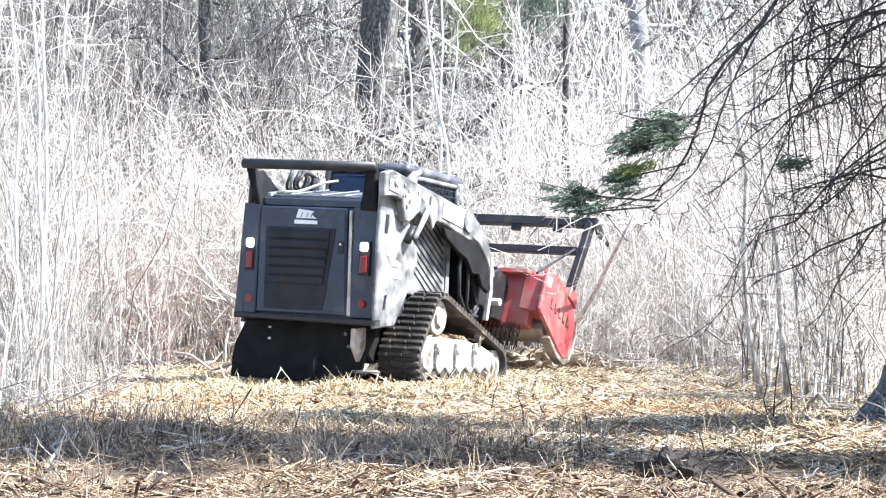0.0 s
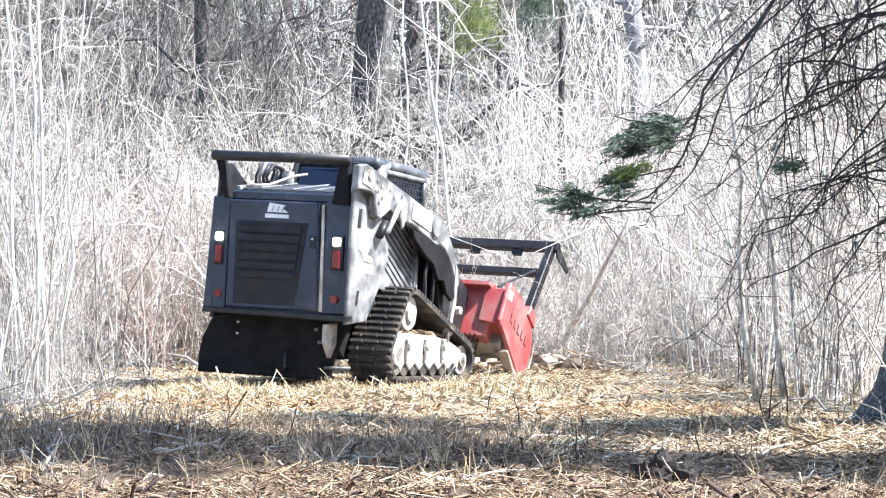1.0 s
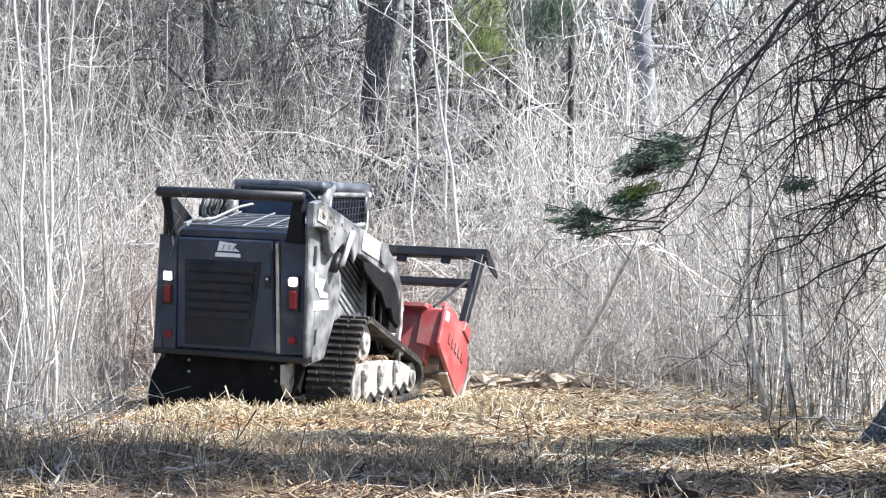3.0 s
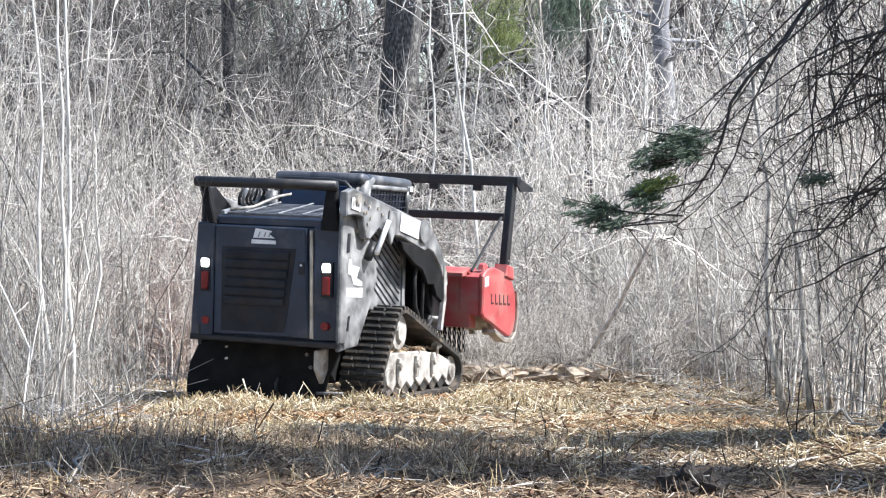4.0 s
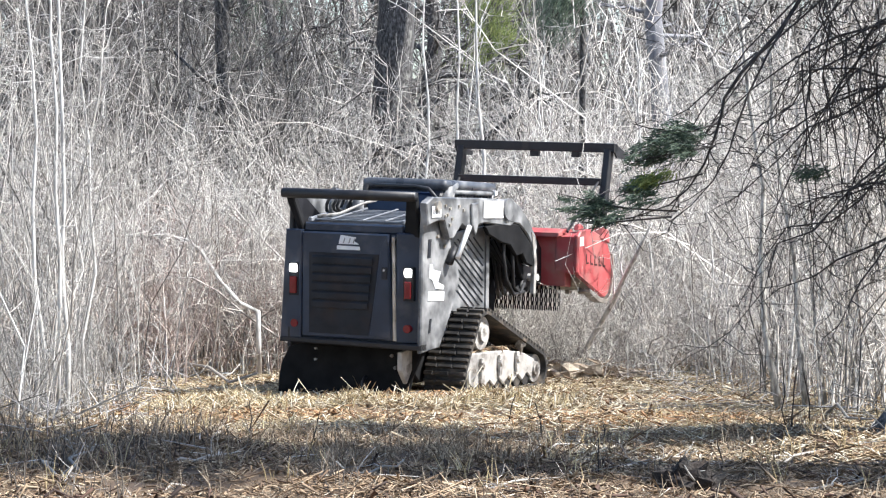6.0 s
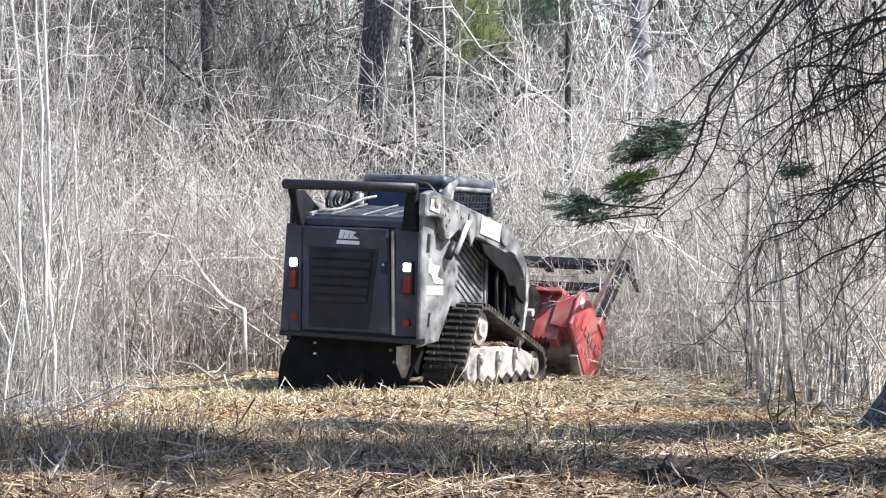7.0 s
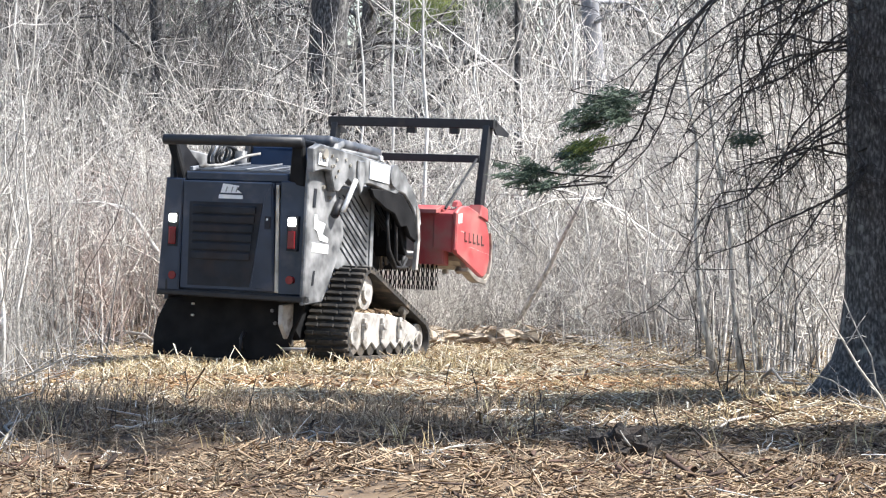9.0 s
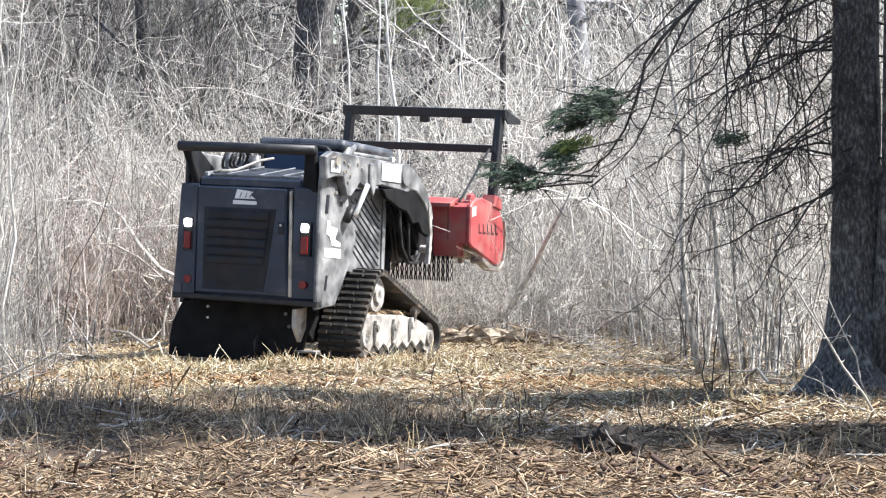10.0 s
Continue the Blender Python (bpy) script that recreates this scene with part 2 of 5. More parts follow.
def add_rear_panel(bm, outline, y0, y1, bevel=0.005):
    """A panel of thickness y0..y1 whose outline is given in x, z."""
    a = [bm.verts.new((x, y0, z)) for x, z in outline]
    b = [bm.verts.new((x, y1, z)) for x, z in outline]
    n = len(outline)
    fs = [bm.faces.new(a), bm.faces.new(b[::-1])]
    for i in range(n):
        fs.append(bm.faces.new((a[i], b[i], b[(i + 1) % n], a[(i + 1) % n])))
    bmesh.ops.recalc_face_normals(bm, faces=fs)
    if bevel:
        bmesh.ops.bevel(bm, geom=list({e for f in fs[:2] for e in f.edges}), offset=bevel, segments=1, affect="EDGES")
    return bm


def rear_panel(outline, y0, y1, bevel=0.005):
    return add_rear_panel(bmesh.new(), outline, y0, y1, bevel)


def add_tube(bm, points, radii, sides=10):
    """A round bar through points, closed at both ends."""
    pts = [Vector(p) for p in points]
    if not hasattr(radii, "__len__"):
        radii = [radii] * len(pts)
    rings, u = [], None
    for i, p in enumerate(pts):
        d = (pts[min(i + 1, len(pts) - 1)] - pts[max(i - 1, 0)]).normalized()
        if u is None:
            u = d.orthogonal().normalized()
        u = (u - d * u.dot(d)).normalized()
        v = d.cross(u)
        rings.append([bm.verts.new(p + (u * math.cos(6.28319 * k / sides) + v * math.sin(6.28319 * k / sides)) * radii[i]) for k in range(sides)])
    for r, s in zip(rings, rings[1:]):
        for k in range(sides):
            bm.faces.new((r[k], r[(k + 1) % sides], s[(k + 1) % sides], s[k]))
    bm.faces.new(rings[0][::-1])
    bm.faces.new(rings[-1])
    return bm


def tube(points, radii, sides=10):
    return add_tube(bmesh.new(), points, radii, sides)


def quick_mesh(name, verts, faces):
    """A mesh from arrays: verts (n, 3), faces (m, k) all with k corners."""
    me = bpy.data.meshes.new(name)
    verts, faces = np.asarray(verts, np.float32), np.asarray(faces, np.int32)
    m, k = faces.shape
    me.vertices.add(len(verts))
    me.vertices.foreach_set("co", verts.ravel())
    me.loops.add(m * k)
    me.loops.foreach_set("vertex_index", faces.ravel())
    me.polygons.add(m)
    me.polygons.foreach_set("loop_start", np.arange(0, m * k, k, dtype=np.int32))
    me.update(calc_edges=True)
    return me


def stem_arrays(paths, radii, sides=3):
    """Vertices and faces of many thin tapered stems. paths (n, k, 3), radii (n, k)."""
    n, k, _ = paths.shape
    d = paths[:, -1] - paths[:, 0]
    d /= np.linalg.norm(d, axis=1, keepdims=True) + 1e-9
    ref = np.where(np.abs(d[:, 2:3]) > 0.9, np.array([[1.0, 0, 0]]), np.array([[0, 0, 1.0]]))
    u = np.cross(d, ref)
    u /= np.linalg.norm(u, axis=1, keepdims=True) + 1e-9
    v = np.cross(d, u)
    ang = np.arange(sides) * 2 * np.pi / sides
    ring = u[:, None, :] * np.cos(ang)[None, :, None] + v[:, None, :] * np.sin(ang)[None, :, None]
    verts = paths[:, :, None, :] + ring[:, None, :, :] * radii[:, :, None, None]
    idx = np.arange(n * k * sides).reshape(n, k, sides)
    a, b = idx[:, :-1], idx[:, 1:]
    faces = np.stack([a, np.roll(a, -1, 2), np.roll(b, -1, 2), b], -1).reshape(-1, 4)
    return verts.reshape(-1, 3), faces


def join_arrays(blocks):
    vs, fs, o = [], [], 0
    for v, f in blocks:
        vs.append(v)
        fs.append(f + o)
        o += len(v)
    return np.concatenate(vs), np.concatenate(fs)


RNG = np.random.default_rng(7)


def ground_height(x, y):
    """Gentle bumps of the cleared ground."""
    wide = (0.05 * np.sin(x * 0.9 + 1.0) * np.sin(y * 0.45) + 0.025 * np.sin(x * 2.3 + y * 1.1) + 0.02 * np.sin(y * 2.9 - x * 1.3)
            + 0.012 * np.sin(x * 6.1 + 0.5) * np.sin(y * 5.3)) * np.clip((np.abs(y - 32) - 2.2) / 4, 0.25, 1)
    ridge = np.exp(-((y - 28.9 - 0.15 * np.sin(x * 2.1)) / 0.28) ** 2) * (0.07 + 0.03 * np.sin(x * 5.3) + 0.02 * np.sin(x * 11.7)) * np.clip((x + 3.0) / 0.6, 0, 1) * np.clip((1.6 - x) / 0.8, 0, 1)
    return wide + ridge + 0.045 * np.sin(x * 3.1 + np.sin(y * 2.3) * 1.5) * np.sin(y * 3.7 + x) * np.clip((25.5 - y) / 2, 0, 1) - 0.1


# ---------------------------------------------------------------- ground
def build_ground():
    xs = np.concatenate([[-2500, -300, -60, -20], np.arange(-10, 10.01, 0.16), [20, 60, 300, 2500]])
    ys = np.concatenate([[-2500, -300, -40, 0, 8], np.arange(14, 44.01, 0.16), [50, 60, 80, 140, 400, 2500]])
    gx, gy = np.meshgrid(xs, ys)
    gz = ground_height(gx, gy)
    near = (np.abs(gx) < 10.1) & (gy > 13.9) & (gy < 44.1)
    gz = np.where(near, gz + RNG.normal(0, 0.008, gx.shape), -0.11)
    idx = np.arange(gx.size).reshape(gx.shape)
    faces = np.stack([idx[:-1, :-1], idx[:-1, 1:], idx[1:, 1:], idx[1:, :-1]], -1).reshape(-1, 4)
    ob = link("ground", quick_mesh("ground", np.stack([gx, gy, gz], -1).reshape(-1, 3), faces), M["soil"])
    tagged(ob, "flat clearing of brown soil strewn with straw and mulch", "ground", kind="structure")


build_ground()


def scatter_slivers(name, count, area, length, width, mat, label, lift=0.02, tilt=0.25, clump=0.0):
    """Flat slivers of wood or straw lying every way on the ground."""
    x0, x1, y0, y1 = area
    x, y = RNG.uniform(x0, x1, count), RNG.uniform(y0, y1, count)
    if clump:
        keep = (np.sin(x * 1.7 + np.sin(y * 1.3) * 2) + np.sin(y * 2.1 + x * 0.6) + RNG.normal(0, 0.7, count)) > clump
        x, y = x[keep], y[keep]
        count = len(x)
    ln, wd = RNG.gamma(3.0, length / 3, count), RNG.uniform(0.5, 1.4, count) * width
    a, p = RNG.uniform(0, 2 * np.pi, count), RNG.normal(0, tilt, count)
    d = np.stack([np.cos(a) * np.cos(p), np.sin(a) * np.cos(p), np.sin(p)], -1)
    s = np.stack([-np.sin(a), np.cos(a), RNG.normal(0, 0.5, count)], -1)
    c = np.stack([x, y, ground_height(x, y) + np.abs(np.sin(p)) * ln * 0.45 + RNG.uniform(0, lift, count)], -1)
    h, w = d * ln[:, None] / 2, s * wd[:, None] / 2
    up = np.array([0, 0, 1.0]) * wd[:, None] * 0.35
    v = np.stack([c - h - w, c + h - w * 0.5, c + h + w * 0.5, c - h + w, c - h + up, c + h * 0.9 + up], 1).reshape(-1, 3)
    i = np.arange(count)[:, None] * 6
    f = np.concatenate([i + np.array([[0, 1, 5, 4]]), i + np.array([[4, 5, 2, 3]]), i + np.array([[0, 3, 2, 1]])])
    return tagged(link(name, quick_mesh(name, v, f), mat), label, name.replace("_", " "), kind="stuff")


def scatter_blades(name, count, area, height, mat, label, lean=0.6, width=0.004, test=None):
    """Upright bent blades or stalks, in tufts."""
    x0, x1, y0, y1 = area
    tufts = max(count // 9, 1)
    tx, ty = RNG.uniform(x0, x1, tufts), RNG.uniform(y0, y1, tufts)
    pick = RNG.integers(0, tufts, count)
    x, y = tx[pick] + RNG.normal(0, 0.07, count), ty[pick] + RNG.normal(0, 0.07, count)
    if test is not None:
        k = test(x, y)
        x, y = x[k], y[k]
    count = len(x)
    h = height * RNG.uniform(0.35, 1.25, count)
    a = RNG.uniform(0, 2 * np.pi, count)
    l = RNG.uniform(0.1, 1, count) * lean * h
    z = ground_height(x, y) - 0.01
    t = np.array([0, 0.5, 1.0])
    path = np.stack([x[:, None] + np.cos(a)[:, None] * l[:, None] * t ** 1.6, y[:, None] + np.sin(a)[:, None] * l[:, None] * t ** 1.6, z[:, None] + h[:, None] * t], -1)
    rad = width * RNG.uniform(0.6, 1.4, count)[:, None] * np.array([1.0, 0.8, 0.25])
    v, f = stem_arrays(path, rad)
    return tagged(link(name, quick_mesh(name, v, f), mat), label, name.replace("_", " "), kind="stuff")


scatter_slivers("wood_chips", 42000, (-4.6, 4.6, 24.2, 36.5), 0.062, 0.013, M["chips"], "pale yellow wood chips and split straw covering the clearing")
scatter_slivers("bark_chips", 9000, (-4.6, 4.6, 24.2, 36.5), 0.07, 0.02, M["brown_chips"], "brown bark chips among pale wood chips", lift=0.035, clump=0.5)
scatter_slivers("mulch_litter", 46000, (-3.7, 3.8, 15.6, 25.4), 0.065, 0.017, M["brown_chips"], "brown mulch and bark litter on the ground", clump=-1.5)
scatter_slivers("bark_strips", 2600, (-3.9, 4.0, 15.5, 23.2), 0.075, 0.022, M["dark_mulch"], "dark reddish-brown torn bark strips on mulch", lift=0.035, tilt=0.16, clump=-0.2)
scatter_slivers("pale_splinters", 4500, (-3.9, 4.0, 14.8, 22.0), 0.05, 0.012, M["chips"], "pale fresh splinters on brown mulch", lift=0.03, clump=0.2)
scatter_slivers("split_sticks", 520, (-3.9, 4.0, 15.0, 26.0), 0.24, 0.013, M["brown_chips"], "split sticks lying loose on mulch", lift=0.05)
scatter_slivers("brush_litter", 260, (1.9, 4.6, 26.8, 35), 0.4, 0.011, M["dim_twig"], "fallen grey sticks under the brush", lift=0.22, tilt=0.4)
scatter_slivers("brush_litter", 350, (-4.6, -2.7, 23.5, 34), 0.45, 0.012, M["dim_twig"], "fallen grey sticks under the brush", lift=0.18, tilt=0.4)
scatter_blades("straw_grass", 9000, (-4.4, 4.4, 24.3, 35.5), 0.06, M["straw"], "short trampled yellow straw grass", lean=1.8, width=0.003)
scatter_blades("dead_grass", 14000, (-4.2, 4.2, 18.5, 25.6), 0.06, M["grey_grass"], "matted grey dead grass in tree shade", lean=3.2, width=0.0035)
# darker tufts deepen the shade band and stop short of the sunlit strip
scatter_blades("shaded_grass", 2600, (-4.2, 4.2, 21.6, 25.4), 0.17, M["grey_grass"], "upright grey dead grass tufts, darker to deepen the tree shade", lean=0.9, width=0.004, test=lambda x, y: x < 1.0)
scatter_slivers("torn_straw", 5000, (-2.8, 1.3, 28.5, 29.3), 0.085, 0.012, M["chips"], "torn straw heaped in a low ridge", lift=0.05, tilt=0.5)
scatter_blades("straw_tufts", 1500, (-2.9, 1.2, 28.6, 29.3), 0.12, M["straw"], "ragged upright straw left standing on the clearing", lean=0.8, width=0.004)
# pale chips laid along the sunlit strip brighten it by colour
scatter_slivers("sunlit_chips", 3600, (0.8, 4.3, 22.2, 24.3), 0.06, 0.016, M["chips"], "pale split chips brightening the sunlit strip beside the spruce", lift=0.03)
scatter_slivers("torn_bark", 1500, (-3.9, 4.0, 16.5, 22.6), 0.07, 0.04, M["dark_mulch"], "dark torn bark lumps heaped on the mulch", lift=0.05, tilt=0.35, clump=1.0)
scatter_slivers("fresh_bark", 9000, (-3.2, 2.6, 25.5, 31.5), 0.06, 0.02, M["orange_chips"], "orange-brown fresh bark chips among straw", lift=0.03, clump=0.3)
scatter_slivers("bleached_sticks", 160, (-3.9, 4.0, 16.0, 26.0), 0.2, 0.009, M["twig"], "bleached loose sticks on dark mulch", lift=0.05, tilt=0.15)
scatter_blades("weed_stalks", 700, (-4.2, -1.9, 19.5, 25.5), 0.28, M["weed"], "thin dark weed stalks beside the brush", lean=0.8, width=0.0035)
scatter_blades("weed_stalks", 300, (-1.9, 4.2, 19.0, 25.8), 0.2, M["weed"], "thin dark weed stalks on the mulch", lean=0.9, width=0.0035)
scatter_blades("bleached_stalks", 420, (-3.6, 3.6, 20.0, 27.0), 0.2, M["straw"], "bleached stalks standing in the mulch", lean=0.7, width=0.004)
scatter_blades("stubble", 1100, (-4.2, 4.2, 16, 26.5), 0.18, M["grey_grass"], "sparse upright dead weed stalks", lean=0.8, width=0.004)

# ---------------------------------------------------------------- thicket
FRONT_X = np.array([-9.0, -3.9, -3.45, -3.1, -2.85, -2.3, -1.0, 0.4, 1.4, 1.9, 2.5, 3.0, 3.4, 3.7, 4.2, 9.0])
FRONT_Y = np.array([23.8, 24.2, 26.0, 28.5, 33.2, 34.6, 35.2, 36.0, 35.6, 34.2, 32.8, 30.2, 27.6, 26.4, 26.0, 25.0])


def thicket(name, count, area, height, radius, mat, label, twigs=12, lean=0.25, twig_len=0.55, front=True, fine=1.0, kind_name="thicket"):
    x0, x1, y0, y1 = area
    clumps = max(count // 6, 1)
    cx, cy = RNG.uniform(x0, x1, clumps), RNG.uniform(y0, y1, clumps)
    pick = RNG.integers(0, clumps, count)
    x, y = cx[pick] + RNG.normal(0, 0.14, count), cy[pick] + RNG.normal(0, 0.14, count)
    if front:
        k = y > np.interp(x, FRONT_X, FRONT_Y) + RNG.uniform(0, 0.5, count)
        x, y = x[k], y[k]
    n = len(x)
    h = height * RNG.uniform(0.4, 1.2, n)
    a = RNG.uniform(0, 2 * np.pi, n)
    l = np.minimum(RNG.gamma(1.6, lean / 1.6, n), 2.2 * lean) * h
    wob = RNG.normal(0, 0.05, (n, 7, 2)) * h[:, None, None] * 0.7
    t = np.linspace(0, 1, 7)
    tp = t[None, :] ** RNG.uniform(1.0, 2.6, n)[:, None]
    drop = np.clip(l / h - 0.25, 0, 0.6)[:, None] * h[:, None] * t ** 3
    wob *= np.sin(np.pi * t)[None, :, None] * 0.8 + 0.2
    path = np.stack([x[:, None] + np.cos(a)[:, None] * l[:, None] * tp + wob[:, :, 0] - wob[:, :1, 0],
                     y[:, None] + np.sin(a)[:, None] * l[:, None] * tp + wob[:, :, 1] - wob[:, :1, 1],
                     h[:, None] * t - drop - 0.15], -1)
    r0 = radius * RNG.uniform(0.5, 1.5, n)
    blocks = [stem_arrays(path, r0[:, None] * (1 - 0.78 * t)[None, :])]
    if twigs:
        m = n * twigs
        own = np.repeat(np.arange(n), twigs)
        s = RNG.uniform(0.15, 0.97, m)
        q = s * 6
        i0 = np.minimum(q.astype(int), 5)
        base = path[own, i0] + (path[own, i0 + 1] - path[own, i0]) * (q - i0)[:, None]
        b = RNG.uniform(0, 2 * np.pi, m)
        el = RNG.normal(0.6, 0.5, m)
        tl = twig_len * RNG.uniform(0.25, 1.3, m) * (1.1 - 0.5 * s)
        d = np.stack([np.cos(b) * np.cos(el), np.sin(b) * np.cos(el), np.sin(el)], -1)
        bend = RNG.normal(0, 0.13, (m, 3)) * tl[:, None]
        rise = np.array([0, 0, 1.0]) * (RNG.normal(0.2, 0.3, m) * tl)[:, None]
        tp = np.stack([base, base + d * (tl * 0.35)[:, None] + bend, base + d * (tl * 0.7)[:, None] + bend * 0.4 + RNG.normal(0, 0.08, (m, 3)) * tl[:, None] + rise * 0.35,
                       base + d * (tl * 0.95)[:, None] + RNG.normal(0, 0.1, (m, 3)) * tl[:, None] + rise], 1)
        tr = (r0[own] * 0.42 * fine)[:, None] * np.array([1.0, 0.75, 0.5, 0.25])
        blocks.append(stem_arrays(tp, np.maximum(tr, 0.0012)))
        own2 = np.repeat(np.arange(m), 2)
        k = len(own2)
        f2 = RNG.uniform(0.5, 2.9, k)
        i2 = np.minimum(f2.astype(int), 2)
        bs = tp[own2, i2] + (tp[own2, i2 + 1] - tp[own2, i2]) * (f2 - i2)[:, None]
        d2 = d[own2] + RNG.normal(0, 0.6, (k, 3))
        d2 /= np.linalg.norm(d2, axis=1, keepdims=True)
        l2 = (tl[own2] * RNG.uniform(0.15, 0.5, k))[:, None]
        m2 = bs + d2 * l2 * 0.5 + RNG.normal(0, 0.14, (k, 3)) * l2
        e2 = bs + d2 * l2 + np.array([0, 0, 0.15]) * l2
        blocks.append(stem_arrays(np.stack([bs, m2, e2], 1), np.maximum((r0[own[own2]] * 0.26 * fine)[:, None] * np.array([1.0, 0.7, 0.35]), 0.001)))
    v, f = join_arrays(blocks)
    return tagged(link(name, quick_mesh(name, v, f), mat), label, kind_name, kind="stuff")


thicket("thicket", 820, (-8, 7, 34, 43), 3.0, 0.011, M["twig"], "dense leafless grey brush thicket behind the clearing", twigs=15, lean=0.36, twig_len=0.85, fine=1.05)
thicket("thicket", 340, (0.2, 4.6, 33, 37.5), 1.5, 0.008, M["pale_twig"], "low pale shrub thicket at the clearing's edge", twigs=13, lean=0.5, fine=1.2)
thicket("thicket", 380, (-5, -0.4, 33.5, 39), 1.9, 0.008, M["red_twig"], "reddish leafless shrub thicket at the clearing's edge", twigs=12, lean=0.55, fine=1.2)
thicket("thicket", 460, (-5, 5, 35, 42), 3.2, 0.013, M["pale_twig"], "arching pale shrub stems in the thicket", twigs=14, lean=0.8, twig_len=0.9, fine=1.0)
thicket("thicket", 150, (-5.4, -2.3, 23.8, 34), 4.2, 0.0095, M["twig"], "upright pale brush stems beside the clearing", twigs=12, lean=0.12, twig_len=0.55)
thicket("thicket", 150, (-5.4, -2.6, 23.8, 34), 4.2, 0.007, M["pale_twig"], "upright whitish brush stems beside the clearing", twigs=14, lean=0.13, twig_len=0.5)
thicket("thicket", 100, (-5.4, -2.3, 23.8, 34), 4.0, 0.008, M["dim_twig"], "upright grey brush stems beside the clearing", twigs=14, lean=0.15, twig_len=0.55)
thicket("thicket", 300, (-5.0, -2.6, 23.4, 30), 1.0, 0.006, M["dim_twig"], "low grey shrub twigs beside the clearing", twigs=10, lean=0.3, twig_len=0.45)
thicket("thicket", 200, (2.0, 4.5, 26, 33.5), 4.0, 0.011, M["pale_twig"], "upright pale sapling brush beside the clearing", twigs=11, lean=0.2, twig_len=0.65)
thicket("thicket", 200, (1.6, 4.4, 26, 34.5), 1.4, 0.010, M["pale_twig"], "low tangled grey brush beside the clearing", twigs=11, lean=0.5, twig_len=0.6, fine=1.15)
thicket("thicket", 230, (0.6, 6.4, 38, 46), 5.6, 0.014, M["pale_twig"], "tall pale arching brush behind the spruce", twigs=10, lean=0.42, twig_len=1.1, front=False, fine=1.2)
thicket("thicket", 50, (0.6, 5.2, 35, 38), 3.4, 0.015, M["pale_twig"], "stout pale sapling stems in the brush", twigs=9, lean=0.2, twig_len=0.8, fine=1.1)
# dark stems from here to the fringe deepen the shaded gaps by colour
thicket("thicket", 300, (-6.2, -2.0, 39, 45), 6.4, 0.012, M["shade_twig"], "bare undergrowth coloured dark as shade between the trunks", twigs=12, lean=0.35, twig_len=1.0, front=False)
thicket("thicket", 70, (-5, 0, 35.5, 40), 2.6, 0.008, M["shade_twig"], "inner brush stems coloured dark as shade in the thicket", twigs=12, lean=0.5, twig_len=0.8)
thicket("thicket", 50, (2.6, 5.2, 26, 32), 3.6, 0.008, M["shade_twig"], "thin stems coloured dark as shaded gaps among pale sapling brush", twigs=12, lean=0.25, twig_len=0.6)
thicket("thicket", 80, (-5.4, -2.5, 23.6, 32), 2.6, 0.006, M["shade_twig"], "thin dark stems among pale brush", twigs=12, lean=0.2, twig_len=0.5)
thicket("thicket", 150, (0.1, 2.1, 34.2, 35.9), 1.1, 0.0065, M["pale_twig"], "low pale twigs fringing the clearing", twigs=12, lean=0.5, twig_len=0.5, front=False)
thicket("far_thicket", 900, (-9.5, 9.5, 43, 57), 5.6, 0.016, M["dim_twig"], "tall bare grey undergrowth of the wood", twigs=11, lean=0.45, twig_len=1.4, front=False, fine=1.1)
thicket("far_woods", 800, (-17, 17, 60, 100), 13.0, 0.08, M["far_bark"], "far leafless grey wood", twigs=10, lean=0.07, twig_len=3.5, front=False, fine=0.6, kind_name="woods")

# ---------------------------------------------------------------- standing trees


def wander(p0, p1, n, jitter, rnd, sag=0.0):
    p0, p1 = Vector(p0), Vector(p1)
    L = (p1 - p0).length
    out = []
    for i in range(n):
        t = i / (n - 1)
        q = p0.lerp(p1, t)
        if 0 < i:
            q = q + Vector((rnd.gauss(0, 1), rnd.gauss(0, 1), rnd.gauss(0, 1))) * jitter * L
        q.z -= sag * L * 4 * t * (1 - t)
        out.append(q)
    return out


def twiggy(bm, path, r, rnd, count, length, droop=0.0, sides=4):
    """Side twigs along a branch."""
    for _ in range(count):
        t = rnd.uniform(0.2, 1) * (len(path) - 1)
        i = min(int(t), len(path) - 2)
        p = path[i].lerp(path[i + 1], t - i)
        d = Vector((rnd.gauss(0, 1), rnd.gauss(0, 1), rnd.gauss(0, 0.6) - droop)).normalized()
        L = length * rnd.uniform(0.3, 1.2)
        q = wander(p, p + d * L, 4, 0.07, rnd)
        add_tube(bm, q, [r, r * 0.8, r * 0.55, r * 0.25], sides)
        for _ in range(2):
            s = rnd.choice(q[1:])
            d2 = (d + Vector((rnd.gauss(0, 0.6), rnd.gauss(0, 0.6), rnd.gauss(0, 0.5) - droop))).normalized()
            add_tube(bm, [s, s + d2 * L * rnd.uniform(0.2, 0.5)], [r * 0.55, r * 0.2], 3)


